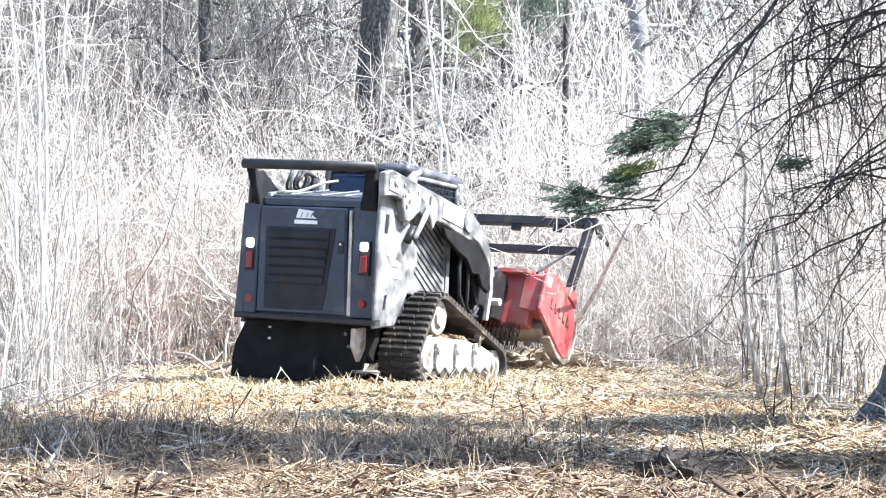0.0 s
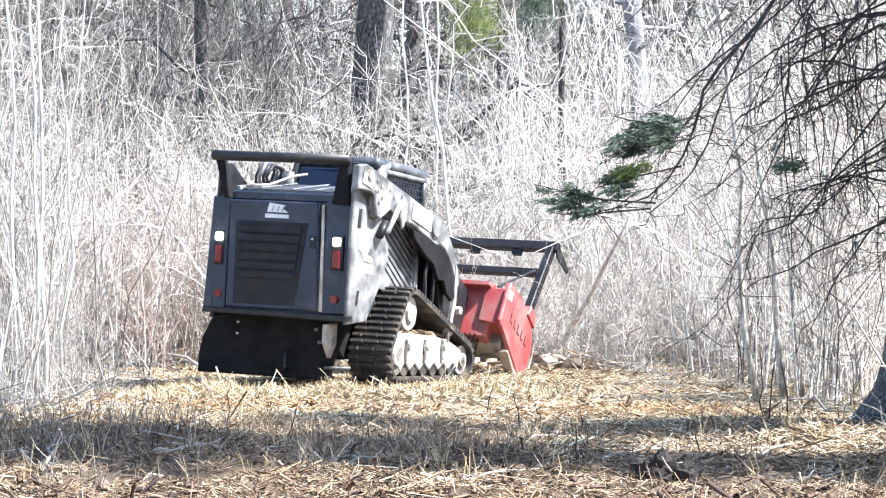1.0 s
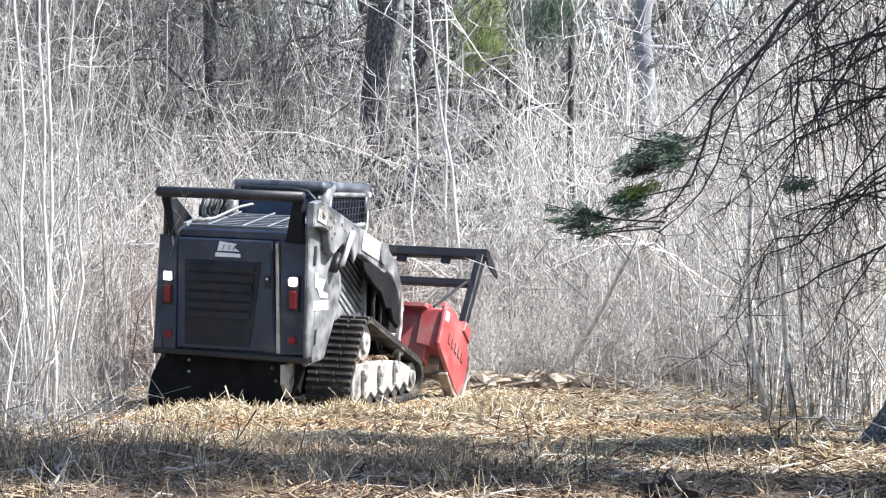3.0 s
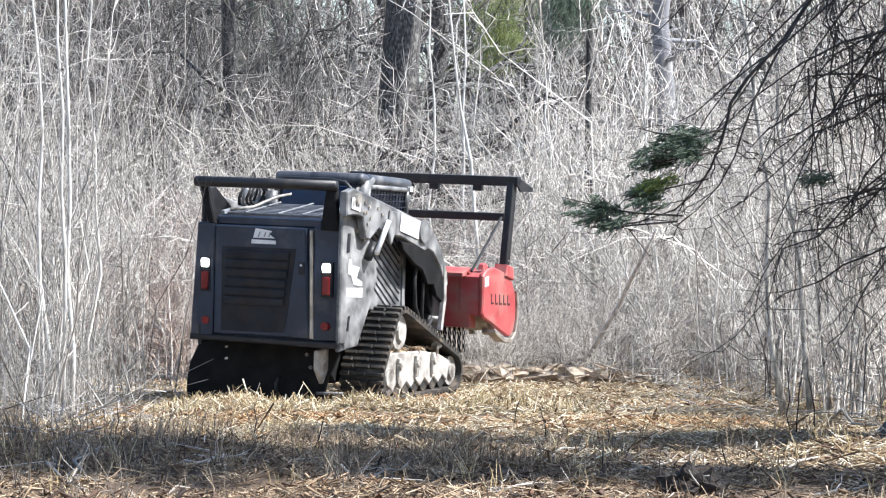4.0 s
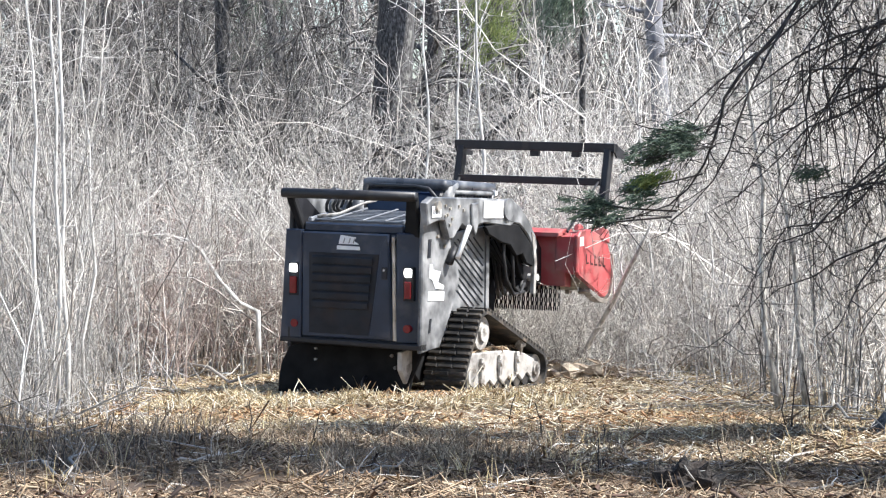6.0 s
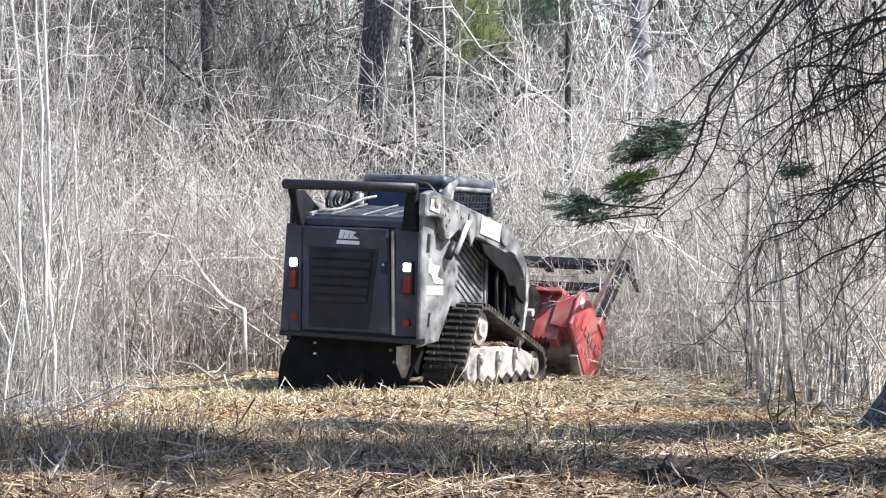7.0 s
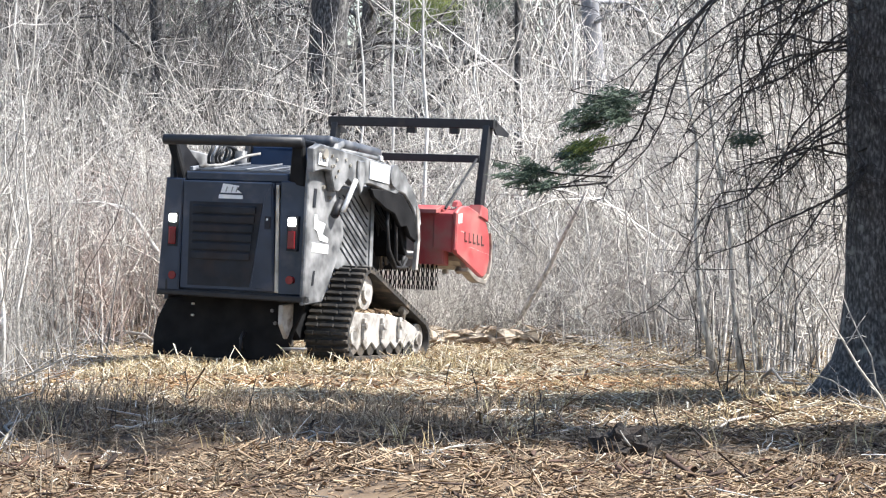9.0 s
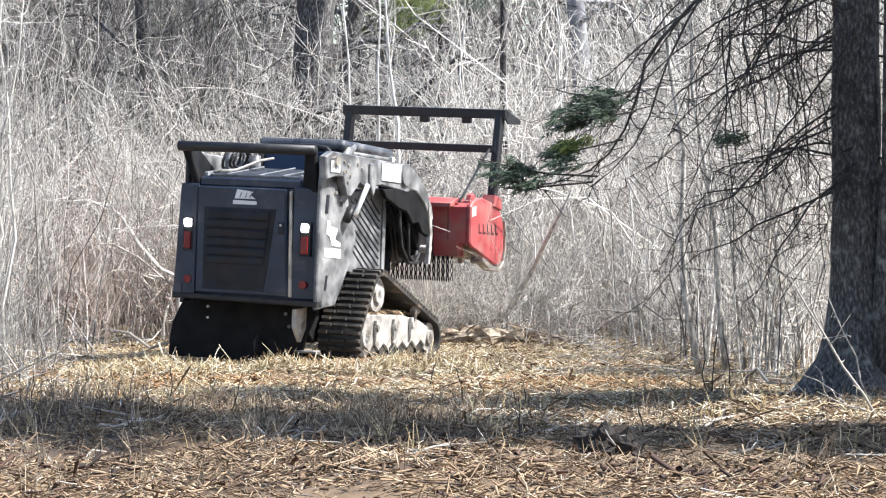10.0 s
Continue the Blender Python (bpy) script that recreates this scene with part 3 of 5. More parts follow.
def bare_tree(x, y, height, r, seed, label, lean=(0, 0), branches=9, mat="dark_bark", name="bare_tree", low=0.12, reach=2.0, high=0.9):
    rnd = random.Random(seed)
    tree = empty(name, pose(x, y, -0.13))
    tagged(tree, label, "tree")
    path = wander((0, 0, 0), (lean[0], lean[1], height), 9, 0.006, rnd)
    path[0] = Vector((0, 0, 0))
    rad = [r * (1.35 if i == 0 else 1.0 - 0.085 * i) for i in range(9)]
    part("trunk", tube(path, rad, 10), M[mat], tree, smooth=True)
    for _ in range(branches):
        t = rnd.uniform(low, high) * 8
        i = min(int(t), 7)
        p = path[i].lerp(path[i + 1], t - i)
        a = rnd.uniform(0, 6.283)
        L = reach * rnd.uniform(0.5, 1.2)
        q = wander(p, p + Vector((math.cos(a), math.sin(a), rnd.uniform(-0.1, 0.6))) * L, 6, 0.04, rnd)
        bm = tube(q, [r * 0.22 * (1 - 0.15 * k) for k in range(6)], 5)
        twiggy(bm, q, r * 0.07, rnd, 12, L * 0.45)
        part("branch", bm, M[mat], tree, smooth=True)
    return tree


def at(px, y_dist):
    """Sideways metres of a direction as seen at the start of the walk."""
    return (px - 784) / 5600 * y_dist


for px, d, h, r, s in ((122, 42, 11, 0.12, 1), (372, 43, 11, 0.14, 2), (400, 52, 12, 0.15, 3), (662, 42, 13, 0.32, 4), (735, 50, 12, 0.17, 5),
                       (215, 54, 11, 0.12, 7), (905, 58, 12, 0.11, 8), (1330, 52, 12, 0.15, 9), (520, 60, 13, 0.18, 10), (1450, 47, 11, 0.12, 12), (165, 49, 11, 0.11, 13), (300, 58, 12, 0.16, 14), (460, 49, 11, 0.12, 15), (585, 55, 12, 0.14, 16), (690, 56, 12, 0.2, 17), (20, 50, 11, 0.14, 18)):
    bare_tree(at(px, d), d, h, r, s, "leafless dark-barked tree standing in brush", branches=20, reach=2.2, low=0.08, high=0.55)

bare_tree(at(1145, 41), 41, 12, 0.155, 6, "smooth blue-grey barked tree standing in brush", branches=8, mat="blue_bark", reach=1.6, low=0.3, high=0.6)

for px, d, px2, h, r, s in ((88, 27.5, 78, 5.2, 0.022, 21), (72, 27.0, 80, 5.4, 0.018, 22), (40, 27.8, 22, 5.0, 0.02, 23), (120, 29, 128, 5.0, 0.016, 24),
                            (1352, 28.6, 1235, 5.5, 0.03, 25), (1398, 28.9, 1290, 5.4, 0.027, 26), (1432, 29.0, 1340, 5.2, 0.02, 27), (1480, 29, 1465, 5.0, 0.025, 28),
                            (738, 37.5, 720, 5.2, 0.02, 29), (792, 38, 775, 5.0, 0.024, 30), (935, 40, 928, 5.2, 0.022, 31), (1130, 36, 1095, 4.0, 0.02, 32)):
    bare_tree(at(px, d), d, h, r, s, "slender pale-barked leafless sapling in brush", lean=(at(px2, d) - at(px, d), 0), branches=7, mat="mottled_bark" if px > 1300 else "pale_bark", name="sapling", reach=0.8, low=0.3)


def leaning_sapling():
    rnd = random.Random(5)
    x0 = at(986, 35.2)
    tree = empty("leaning_sapling", pose(x0, 35.2, -0.13))
    tagged(tree, "broken pale sapling leaning over in brush", "sapling")
    path = wander((0, 0, 0), (at(1126, 33.4) - x0, -1.8, 1.72), 7, 0.008, rnd)
    part("trunk", tube(path, [0.034, 0.032, 0.03, 0.028, 0.025, 0.02, 0.014], 7), M["pale_bark"], tree, smooth=True)
    for k in (3, 4, 5):
        q = wander(path[k], path[k] + Vector((rnd.uniform(-0.2, 0.3), rnd.uniform(-0.2, 0.2), rnd.uniform(0.3, 0.7))), 5, 0.04, rnd)
        bm = tube(q, [0.01, 0.009, 0.007, 0.005, 0.003], 5)
        twiggy(bm, q, 0.003, rnd, 5, 0.3)
        part("branch", bm, M["pale_bark"], tree, smooth=True)


leaning_sapling()

# ---------------------------------------------------------------- spruce at the clearing's edge


def needle_spray(points, count, spread, length, seed, droop=0.35, thick=1.0):
    """Small flat needle sprays round the twigs of a bough."""
    rnd = np.random.default_rng(seed)
    pts = np.array([tuple(p) for p in points])
    i = rnd.integers(0, len(pts) - 1, count)
    f = rnd.uniform(0, 1, (count, 1))
    c = pts[i] * (1 - f) + pts[i + 1] * f + rnd.normal(0, spread, (count, 3)) * np.array([1, 1, 0.75])
    along = pts[i + 1] - pts[i]
    along /= np.linalg.norm(along, axis=1, keepdims=True) + 1e-9
    d = rnd.normal(0, 0.6, (count, 3)) * np.array([1, 1, 0.6]) + along * 0.9
    d[:, 2] -= droop
    d /= np.linalg.norm(d, axis=1, keepdims=True)
    e = c + d * (length * rnd.uniform(0.4, 1.2, (count, 1)))
    return stem_arrays(np.stack([c, (c + e) / 2, e], 1), np.array([[1.0, 0.9, 0.2]]) * rnd.uniform(0.0022, 0.0055, (count, 1)) * thick)


def spruce():
    rnd = random.Random(11)
    D = 25.2
    tree = empty("spruce_tree", pose(at(1628, D), D, -0.08))
    tagged(tree, "old spruce with dark bark and drooping dead lower branches", "tree")
    path = [Vector((0, 0, -0.1)), Vector((-0.02, 0, 0.08)), Vector((-0.01, 0, 0.3)), Vector((0, 0, 0.7)), Vector((0.02, 0, 1.5)), Vector((0.0, 0, 2.6)), Vector((0.02, 0, 5.0)), Vector((0.02, 0, 9.0))]
    bm = tube(path, [0.5, 0.42, 0.29, 0.22, 0.2, 0.185, 0.16, 0.1], 40)
    bmesh.ops.subdivide_edges(bm, edges=[e for e in bm.edges if abs(e.verts[0].co.z - e.verts[1].co.z) > 0.1], cuts=9)
    for v in bm.verts:
        a = math.atan2(v.co.y, v.co.x)
        k = max(0.0, 1 - v.co.z / 0.7)
        g = 1 + 0.22 * k * math.sin(a * 4 + 1.0) + 0.05 * math.sin(a * 7 + v.co.z * 3)
        g += 0.09 * noise.noise(Vector((math.cos(a) * 5, math.sin(a) * 5, v.co.z * 2.0))) + 0.05 * noise.noise(Vector((math.cos(a) * 14, math.sin(a) * 14, v.co.z * 6.0)))
        v.co.x, v.co.y = v.co.x * g, v.co.y * g
    part("trunk", bm, M["dark_bark"], tree, "dark furrowed bark with a flared foot", smooth=True)
    bm = tube([(0.16, -0.16, 0), (0.2, -0.2, 0.8), (0.26, -0.22, 1.9), (0.28, -0.2, 3.2), (0.3, -0.2, 6.0)], [0.12, 0.1, 0.09, 0.085, 0.05], 10)
    part("second_trunk", bm, M["dark_bark"], tree, smooth=True)
    X0 = at(1628, D)

    def spot(px, py, dy=0.0):
        d = D + dy
        return Vector((at(px, d) - X0, dy, 1.68 + (376 - py) * d / 5600))

    # the long drooping bough with green tips
    main = [spot(1560, -210), spot(1450, -95, -0.2), spot(1389, -19, -0.4), spot(1349, 41, -0.5), spot(1284, 111, -0.6), spot(1254, 156, -0.6), spot(1249, 185, -0.6), spot(1237, 225, -0.6), spot(1219, 271, -0.6), spot(1190, 315, -0.6), spot(1155, 345, -0.6), spot(1085, 368, -0.6), spot(1010, 374, -0.6)]
    bm = tube(main, [0.018, 0.017, 0.016, 0.015, 0.014, 0.013, 0.012, 0.011, 0.009, 0.007, 0.006, 0.004, 0.002], 7)
    second = [spot(1389, -19, -0.4), spot(1330, 80, -0.6), spot(1296, 150, -0.7), spot(1276, 205, -0.7), spot(1262, 250, -0.7), spot(1235, 300, -0.7), spot(1195, 345, -0.7), spot(1150, 378, -0.7)]
    add_tube(bm, second, [0.011, 0.01, 0.009, 0.008, 0.007, 0.006, 0.004, 0.002], 6)
    twiggy(bm, second[1:], 0.005, rnd, 14, 0.35, droop=0.5)
    twiggy(bm, main[2:], 0.006, rnd, 26, 0.4, droop=0.5)
    part("bough", bm, M["branch_bark"], tree, "long drooping bough with a few green sprays", smooth=True)
    side = ([spot(1312, 75, -0.5), spot(1240, 130, -0.5), spot(1190, 175, -0.5), spot(1160, 190, -0.6)], [spot(1243, 200, -0.6), spot(1190, 215, -0.7), spot(1120, 208, -0.7), spot(1092, 200, -0.7)],
            [spot(1238, 240, -0.6), spot(1180, 250, -0.7), spot(1120, 262, -0.7), spot(1075, 275, -0.7)], [spot(1215, 290, -0.6), spot(1150, 305, -0.7), spot(1100, 318, -0.7), spot(1065, 328, -0.7)],
            [spot(1170, 355, -0.6), spot(1080, 350, -0.7), spot(1010, 335, -0.7), spot(955, 322, -0.7)], [spot(1160, 365, -0.6), spot(1080, 372, -0.7), spot(1030, 378, -0.7), spot(985, 372, -0.7)])
    for k, q in enumerate(side):
        bm = tube(q, [0.009, 0.007, 0.005, 0.003], 5)
        twiggy(bm, q, 0.0035, rnd, 7, 0.22, droop=0.2)
        part("branchlet", bm, M["branch_bark"], tree, smooth=True)
    # flat fans of needled twigs: base of the fan, reach to its tips, number of twigs
    fans = ((1248, 238, 1175, 1105, 196, 262, 15), (1200, 250, 1120, 1085, 240, 275, 7), (1170, 318, 1120, 1072, 292, 340, 9), (1075, 362, 1030, 962, 322, 376, 11), (1105, 350, 1060, 1010, 345, 380, 4))
    for k, (bx, by, near, far, top, low, n) in enumerate(fans):
        blocks = []
        for i in range(n):
            f = (i + 0.5) / n
            tip = spot(rnd.uniform(far, near), top + (low - top) * f + rnd.uniform(-5, 5), rnd.uniform(-0.95, -0.45))
            p0 = spot(bx + rnd.uniform(-30, 4), by + (f - 0.5) * 30, -0.65)
            mid = p0.lerp(tip, 0.5) + Vector((0, 0, rnd.uniform(0.0, 0.04)))
            q = [p0, p0.lerp(mid, 0.6), mid, mid.lerp(tip, 0.6) + Vector((0, 0, 0.008)), tip]
            length = (tip - p0).length
            blocks.append(needle_spray(q[1:], int(150 * length) + 12, 0.017, 0.066, 400 + 31 * k + i, 0.22))
            for j in range(3):
                c = p0.lerp(tip, rnd.uniform(0.3, 0.95))
                e = c + Vector((-rnd.uniform(0.04, 0.13), rnd.uniform(-0.08, 0.08), rnd.uniform(-0.075, 0.045)))
                blocks.append(needle_spray([c, c.lerp(e, 0.5), e], 18, 0.007, 0.05, 900 + 97 * k + 5 * i + j, 0.22))
        v, f = join_arrays(blocks)
        link("needles", quick_mesh("needles", v, f), M["needles"], tree, "dark green needle spray")
    # one spray takes the brighter green, its sunlight put into the colour
    v, f = needle_spray([spot(1160, 286, -0.75), spot(1125, 298, -0.75), spot(1100, 306, -0.75)], 420, 0.035, 0.05, 77)
    link("needles", quick_mesh("needles", v, f), M["cedar"], tree, "needle spray coloured yellow-green as sunlit")
    v, f = needle_spray([spot(1440, 285, -0.3), spot(1385, 290, -0.3)], 260, 0.04, 0.07, 78)
    link("needles", quick_mesh("needles", v, f), M["needles"], tree, "dark green needle spray")
    # long bare boughs bending down towards the clearing
    for k in range(12):
        z = rnd.uniform(2.7, 5.2)
        L = rnd.uniform(1.2, 2.5)
        a = rnd.uniform(2.5, 3.9)
        h = Vector((math.cos(a), math.sin(a), 0))
        q = [h * (L * t) + Vector((rnd.gauss(0, 0.02), 0, z + 0.25 * t - (0.75 + 0.4 * (k % 3)) * L * t * t * 0.8)) for t in (0.05, 0.2, 0.36, 0.52, 0.68, 0.84, 1.0)]
        bm = tube(q, [0.013, 0.012, 0.01, 0.008, 0.006, 0.005, 0.002], 6)
        twiggy(bm, q, 0.0038, rnd, 34, 0.5, droop=0.45)
        part("bough", bm, M["branch_bark"], tree, smooth=True)
    # dead lower branches, bending down and outwards
    for k in range(44):
        z = rnd.uniform(1.4, 4.6)
        a = rnd.uniform(1.9, 4.6) if k % 4 else rnd.uniform(-1, 1)
        L = rnd.uniform(0.7, 1.9)
        p0 = Vector((math.cos(a) * 0.17, math.sin(a) * 0.17, z))
        d = Vector((math.cos(a), math.sin(a) * 0.6, rnd.uniform(-0.95, -0.1)))
        q = wander(p0, p0 + d * L, 7, 0.025, rnd, sag=-rnd.uniform(0.02, 0.14))
        bm = tube(q, [0.011, 0.01, 0.009, 0.008, 0.006, 0.004, 0.002], 5)
        twiggy(bm, q, 0.0045, rnd, 20, 0.55, droop=0.7)
        part("dead_branch", bm, M["branch_bark"], tree, smooth=True)
    # long hanging twigs
    for k in range(16):
        px = rnd.uniform(1390, 1560)
        p = spot(px, rnd.uniform(-40, 120), rnd.uniform(-0.7, 0.2))
        q = wander(p, p + Vector((rnd.uniform(-0.25, 0.3), 0, -rnd.uniform(0.9, 2.2))), 8, 0.025, rnd)
        bm = tube(q, [0.009, 0.008, 0.008, 0.007, 0.006, 0.005, 0.004, 0.002], 4)
        twiggy(bm, q, 0.003, rnd, 10, 0.35, droop=0.3)
        part("dead_branch", bm, M["branch_bark"], tree, smooth=True)


spruce()


def crowned_spruce(x, y, height, base, radius, seed):
    """A whole spruce: trunk, whorls of boughs, needles."""
    rnd = random.Random(seed)
    tree = empty("spruce_tree", pose(x, y, -0.13))
    tagged(tree, "tall dark green spruce shading the clearing", "tree")
    part("trunk", tube([(0, 0, 0), (0, 0, height * 0.5), (0, 0, height)], [0.24, 0.14, 0.02], 10), M["dark_bark"], tree, smooth=True)
    blocks, wood = [], bmesh.new()
    z = base
    while z < height * 0.97:
        R = radius * (1 - (z - base) / (height - base)) ** 0.8 + 0.15
        for k in range(7):
            a = rnd.uniform(0, 6.283)
            L = R * rnd.uniform(0.55, 1.15)
            q = [Vector((math.cos(a) * L * t, math.sin(a) * L * t, z + 0.1 * t - 0.45 * L * t * t)) for t in (0.05, 0.35, 0.7, 1.0)]
            add_tube(wood, q, [0.025, 0.018, 0.012, 0.004], 4)
            v, f = needle_spray(q, int(62 * L) + 14, 0.16, 0.34, rnd.randrange(10 ** 6), thick=5.5)
            blocks.append((q[0] * 0, v, f))
        z += rnd.uniform(0.28, 0.42)
    part("boughs", wood, M["branch_bark"], tree)
    v, f = join_arrays([(v, f) for _, v, f in blocks])
    v = np.array(v)
    link("crown", quick_mesh("crown", v, f), M["needles"], tree)
    return tree


for x, y, h, b, r, s in ((6.0, 24.3, 9.5, 1.4, 0.95, 61), (7.2, 19.9, 15, 1.5, 1.15, 62), (10.5, 20.4, 23, 14.0, 1.2, 64), (12.5, 19.6, 28, 17.0, 1.8, 66)):
    crowned_spruce(x, y, h, b, r, s)


def evergreen_sprays(px, py, d, w, h, seed, mat, label):
    """A hanging evergreen bough high in the wood, on its own small tree."""
    rnd = random.Random(seed)
    x, z = at(px, d), 1.6 + (376 - py) * d / 5600
    tree = empty("evergreen_tree", pose(x + w * 0.4, d + 0.4, -0.13))
    tagged(tree, label, "tree")
    part("trunk", tube([(0, 0, 0), (0.03, 0, z), (0, 0, z + 3)], [0.06, 0.04, 0.02], 8), M["dark_bark"], tree, smooth=True)
    for k in range(8):
        zz = z + rnd.uniform(-h * 0.6, h)
        q = [Vector((0, 0, zz + 0.2)), Vector((-w * 0.4, -0.3, zz + 0.15)), Vector((-w * rnd.uniform(0.5, 1), -0.5, zz - 0.2))]
        part("branch", tube(q, [0.02, 0.012, 0.004], 5), M["branch_bark"], tree, smooth=True)
        v, f = needle_spray(q, 260, 0.14, 0.16, seed * 10 + k, droop=0.8)
        link("needles", quick_mesh("needles", v, f), M[mat], tree)


evergreen_sprays(850, 25, 43, 0.8, 0.6, 4, "cedar", "young yellow-green cedar in the brush")
evergreen_sprays(975, -22, 40, 0.5, 0.35, 6, "needles", "dark green fir bough above the brush")
evergreen_sprays(430, 20, 52, 0.9, 0.8, 9, "needles", "dark green fir behind bare trunks")

# ---------------------------------------------------------------- loose things on the ground


def on_ground(px, py):
    d = 9400.0 / (py - 376)
    return at(px, d), d


def root_clod():
    rnd = random.Random(3)
    x, y = on_ground(1188, 850)
    ob = empty("root_clod", pose(x, y, float(ground_height(x, y)) - 0.02))
    tagged(ob, "torn root clod coloured black as a shaded hollow, with broken sticks", "stump")
    bm = bmesh.new()
    bmesh.ops.create_icosphere(bm, subdivisions=4, radius=1)
    for v in bm.verts:
        n = noise.fractal(v.co * 2.2, 0.8, 2.0, 4)
        v.co = Vector((v.co.x * 0.2, v.co.y * 0.15, max(v.co.z, -0.4) * 0.15 + 0.06)) * (1 + 0.35 * n)
    # the lump stands in for a dark hollow; its colour carries the shade
    part("soil_lump", bm, M["earth"], ob, smooth=False)
    for k in range(9):
        p = Vector((rnd.uniform(-0.14, 0.14), rnd.uniform(-0.12, 0), rnd.uniform(0.02, 0.14)))
        q = wander(p, p + Vector((rnd.uniform(-0.2, 0.2), -rnd.uniform(0, 0.1), rnd.uniform(-0.08, 0.1))), 4, 0.05, rnd)
        part("root", tube(q, [0.009, 0.008, 0.006, 0.003], 5), M["dim_twig" if k % 2 else "branch_bark"], ob, smooth=True)


root_clod()


def shredded_log(x, y, L, r, seed, turn):
    rnd = random.Random(seed)
    ob = empty("shredded_log", pose(x, y, float(ground_height(x, y)) + r * 0.7, 0, 0, turn))
    tagged(ob, "freshly shredded log with torn orange wood on mulch", "log")
    bm = tube([(-L / 2 + L * i / 15, 0, 0) for i in range(16)], [r * (0.4 if i in (0, 15) else rnd.uniform(0.75, 1.1)) for i in range(16)], 12)
    for v in bm.verts:
        v.co += Vector((rnd.gauss(0, r * 0.2), rnd.gauss(0, r * 0.3), rnd.gauss(0, r * 0.25)))
    part("trunk", bm, M["log"], ob)
    for k in range(45):
        p = Vector((rnd.uniform(-L / 2, L / 2), -r * 0.4, rnd.uniform(-r * 0.4, r)))
        d = Vector((rnd.uniform(-0.25, 0.25), rnd.uniform(-0.25, 0.1), rnd.uniform(-0.06, 0.1)))
        part("splinter", tube([p, p + d * 0.5, p + d], [0.014, 0.011, 0.002], 4), M["log"], ob)


shredded_log(0.8, 34.4, 1.7, 0.11, 5, 4)
shredded_log(1.7, 34.6, 0.8, 0.07, 6, -8)


def fallen_branch(px0, py0, px1, py1, r, seed, lift=0.06, mat="twig", twigs=8):
    rnd = random.Random(seed)
    x0, y0 = on_ground(px0, py0)
    x1, y1 = on_ground(px1, py1)
    ob = empty("fallen_branch", pose(x0, y0, float(ground_height(x0, y0)) + r))
    tagged(ob, "broken grey branch lying on the mulch", "branch")
    q = wander((0, 0, 0), (x1 - x0, y1 - y0, lift), 7, 0.02, rnd)
    bm = tube(q, [r * (1 - 0.1 * k) for k in range(7)], 6)
    twiggy(bm, q, r * 0.35, rnd, twigs, 0.3)
    part("limb", bm, M[mat], ob, smooth=True)


for i, a in enumerate(((205, 630, 400, 665, 0.03), (230, 645, 380, 650, 0.018), (0, 690, 150, 760, 0.02), (20, 720, 210, 750, 0.016), (85, 822, 130, 780, 0.014), (60, 800, 95, 840, 0.013),
                       (270, 806, 400, 798, 0.013), (1435, 715, 1560, 760, 0.016), (1330, 800, 1480, 770, 0.014), (860, 780, 1010, 762, 0.014), (560, 830, 690, 812, 0.014),
                       (1060, 800, 1180, 788, 0.015), (780, 850, 900, 842, 0.013), (1390, 850, 1540, 836, 0.014), (150, 860, 300, 846, 0.013))):
    fallen_branch(*a, seed=100 + i, mat="dim_twig" if i % 3 == 1 else "twig")


def arched_stem():
    """The bent grey stem standing out of the brush beside the machine."""
    rnd = random.Random(9)
    d = 34.8
    x0 = at(430, d)
    ob = empty("bent_stem", pose(x0, d, -0.13))
    tagged(ob, "bent grey dead stem arching out of the brush", "sapling")
    sp = [(430, 640), (428, 530), (395, 515), (360, 475), (325, 420), (300, 402), (260, 394), (195, 396)]
    q = [Vector((at(px, d) - x0, 0.02 * i, 1.73 + (376 - py) * d / 5600)) for i, (px, py) in enumerate(sp)]
    bm = tube(q, [0.03, 0.028, 0.025, 0.022, 0.02, 0.017, 0.013, 0.006], 7)
    twiggy(bm, q, 0.005, rnd, 12, 0.4)
    part("stem", bm, M["pale_bark"], ob, smooth=True)


arched_stem()


def leaning_stick(px0, py0, px1, py1, r, seed):
    rnd = random.Random(seed)
    x, y = on_ground(px0, py0)
    ob = empty("leaning_stick", pose(x, y, float(ground_height(x, y)) - 0.02))
    tagged(ob, "thin pale stick leaning beside the spruce trunk", "stick")
    q = wander((0, 0, 0), (at(px1, y) - x, 0.05, (py0 - py1) * y / 5600), 6, 0.015, rnd)
    bm = tube(q, [r, r * 0.9, r * 0.8, r * 0.7, r * 0.55, r * 0.3], 6)
    twiggy(bm, q, r * 0.35, rnd, 4, 0.25)
    part("stem", bm, M["twig"], ob, smooth=True)


for i, a in enumerate(((1668, 790, 1515, 535, 0.012), (1655, 770, 1575, 560, 0.008), (1640, 770, 1500, 700, 0.008), (1560, 765, 1480, 690, 0.007), (1690, 785, 1560, 735, 0.009))):
    leaning_stick(*a, seed=500 + i)


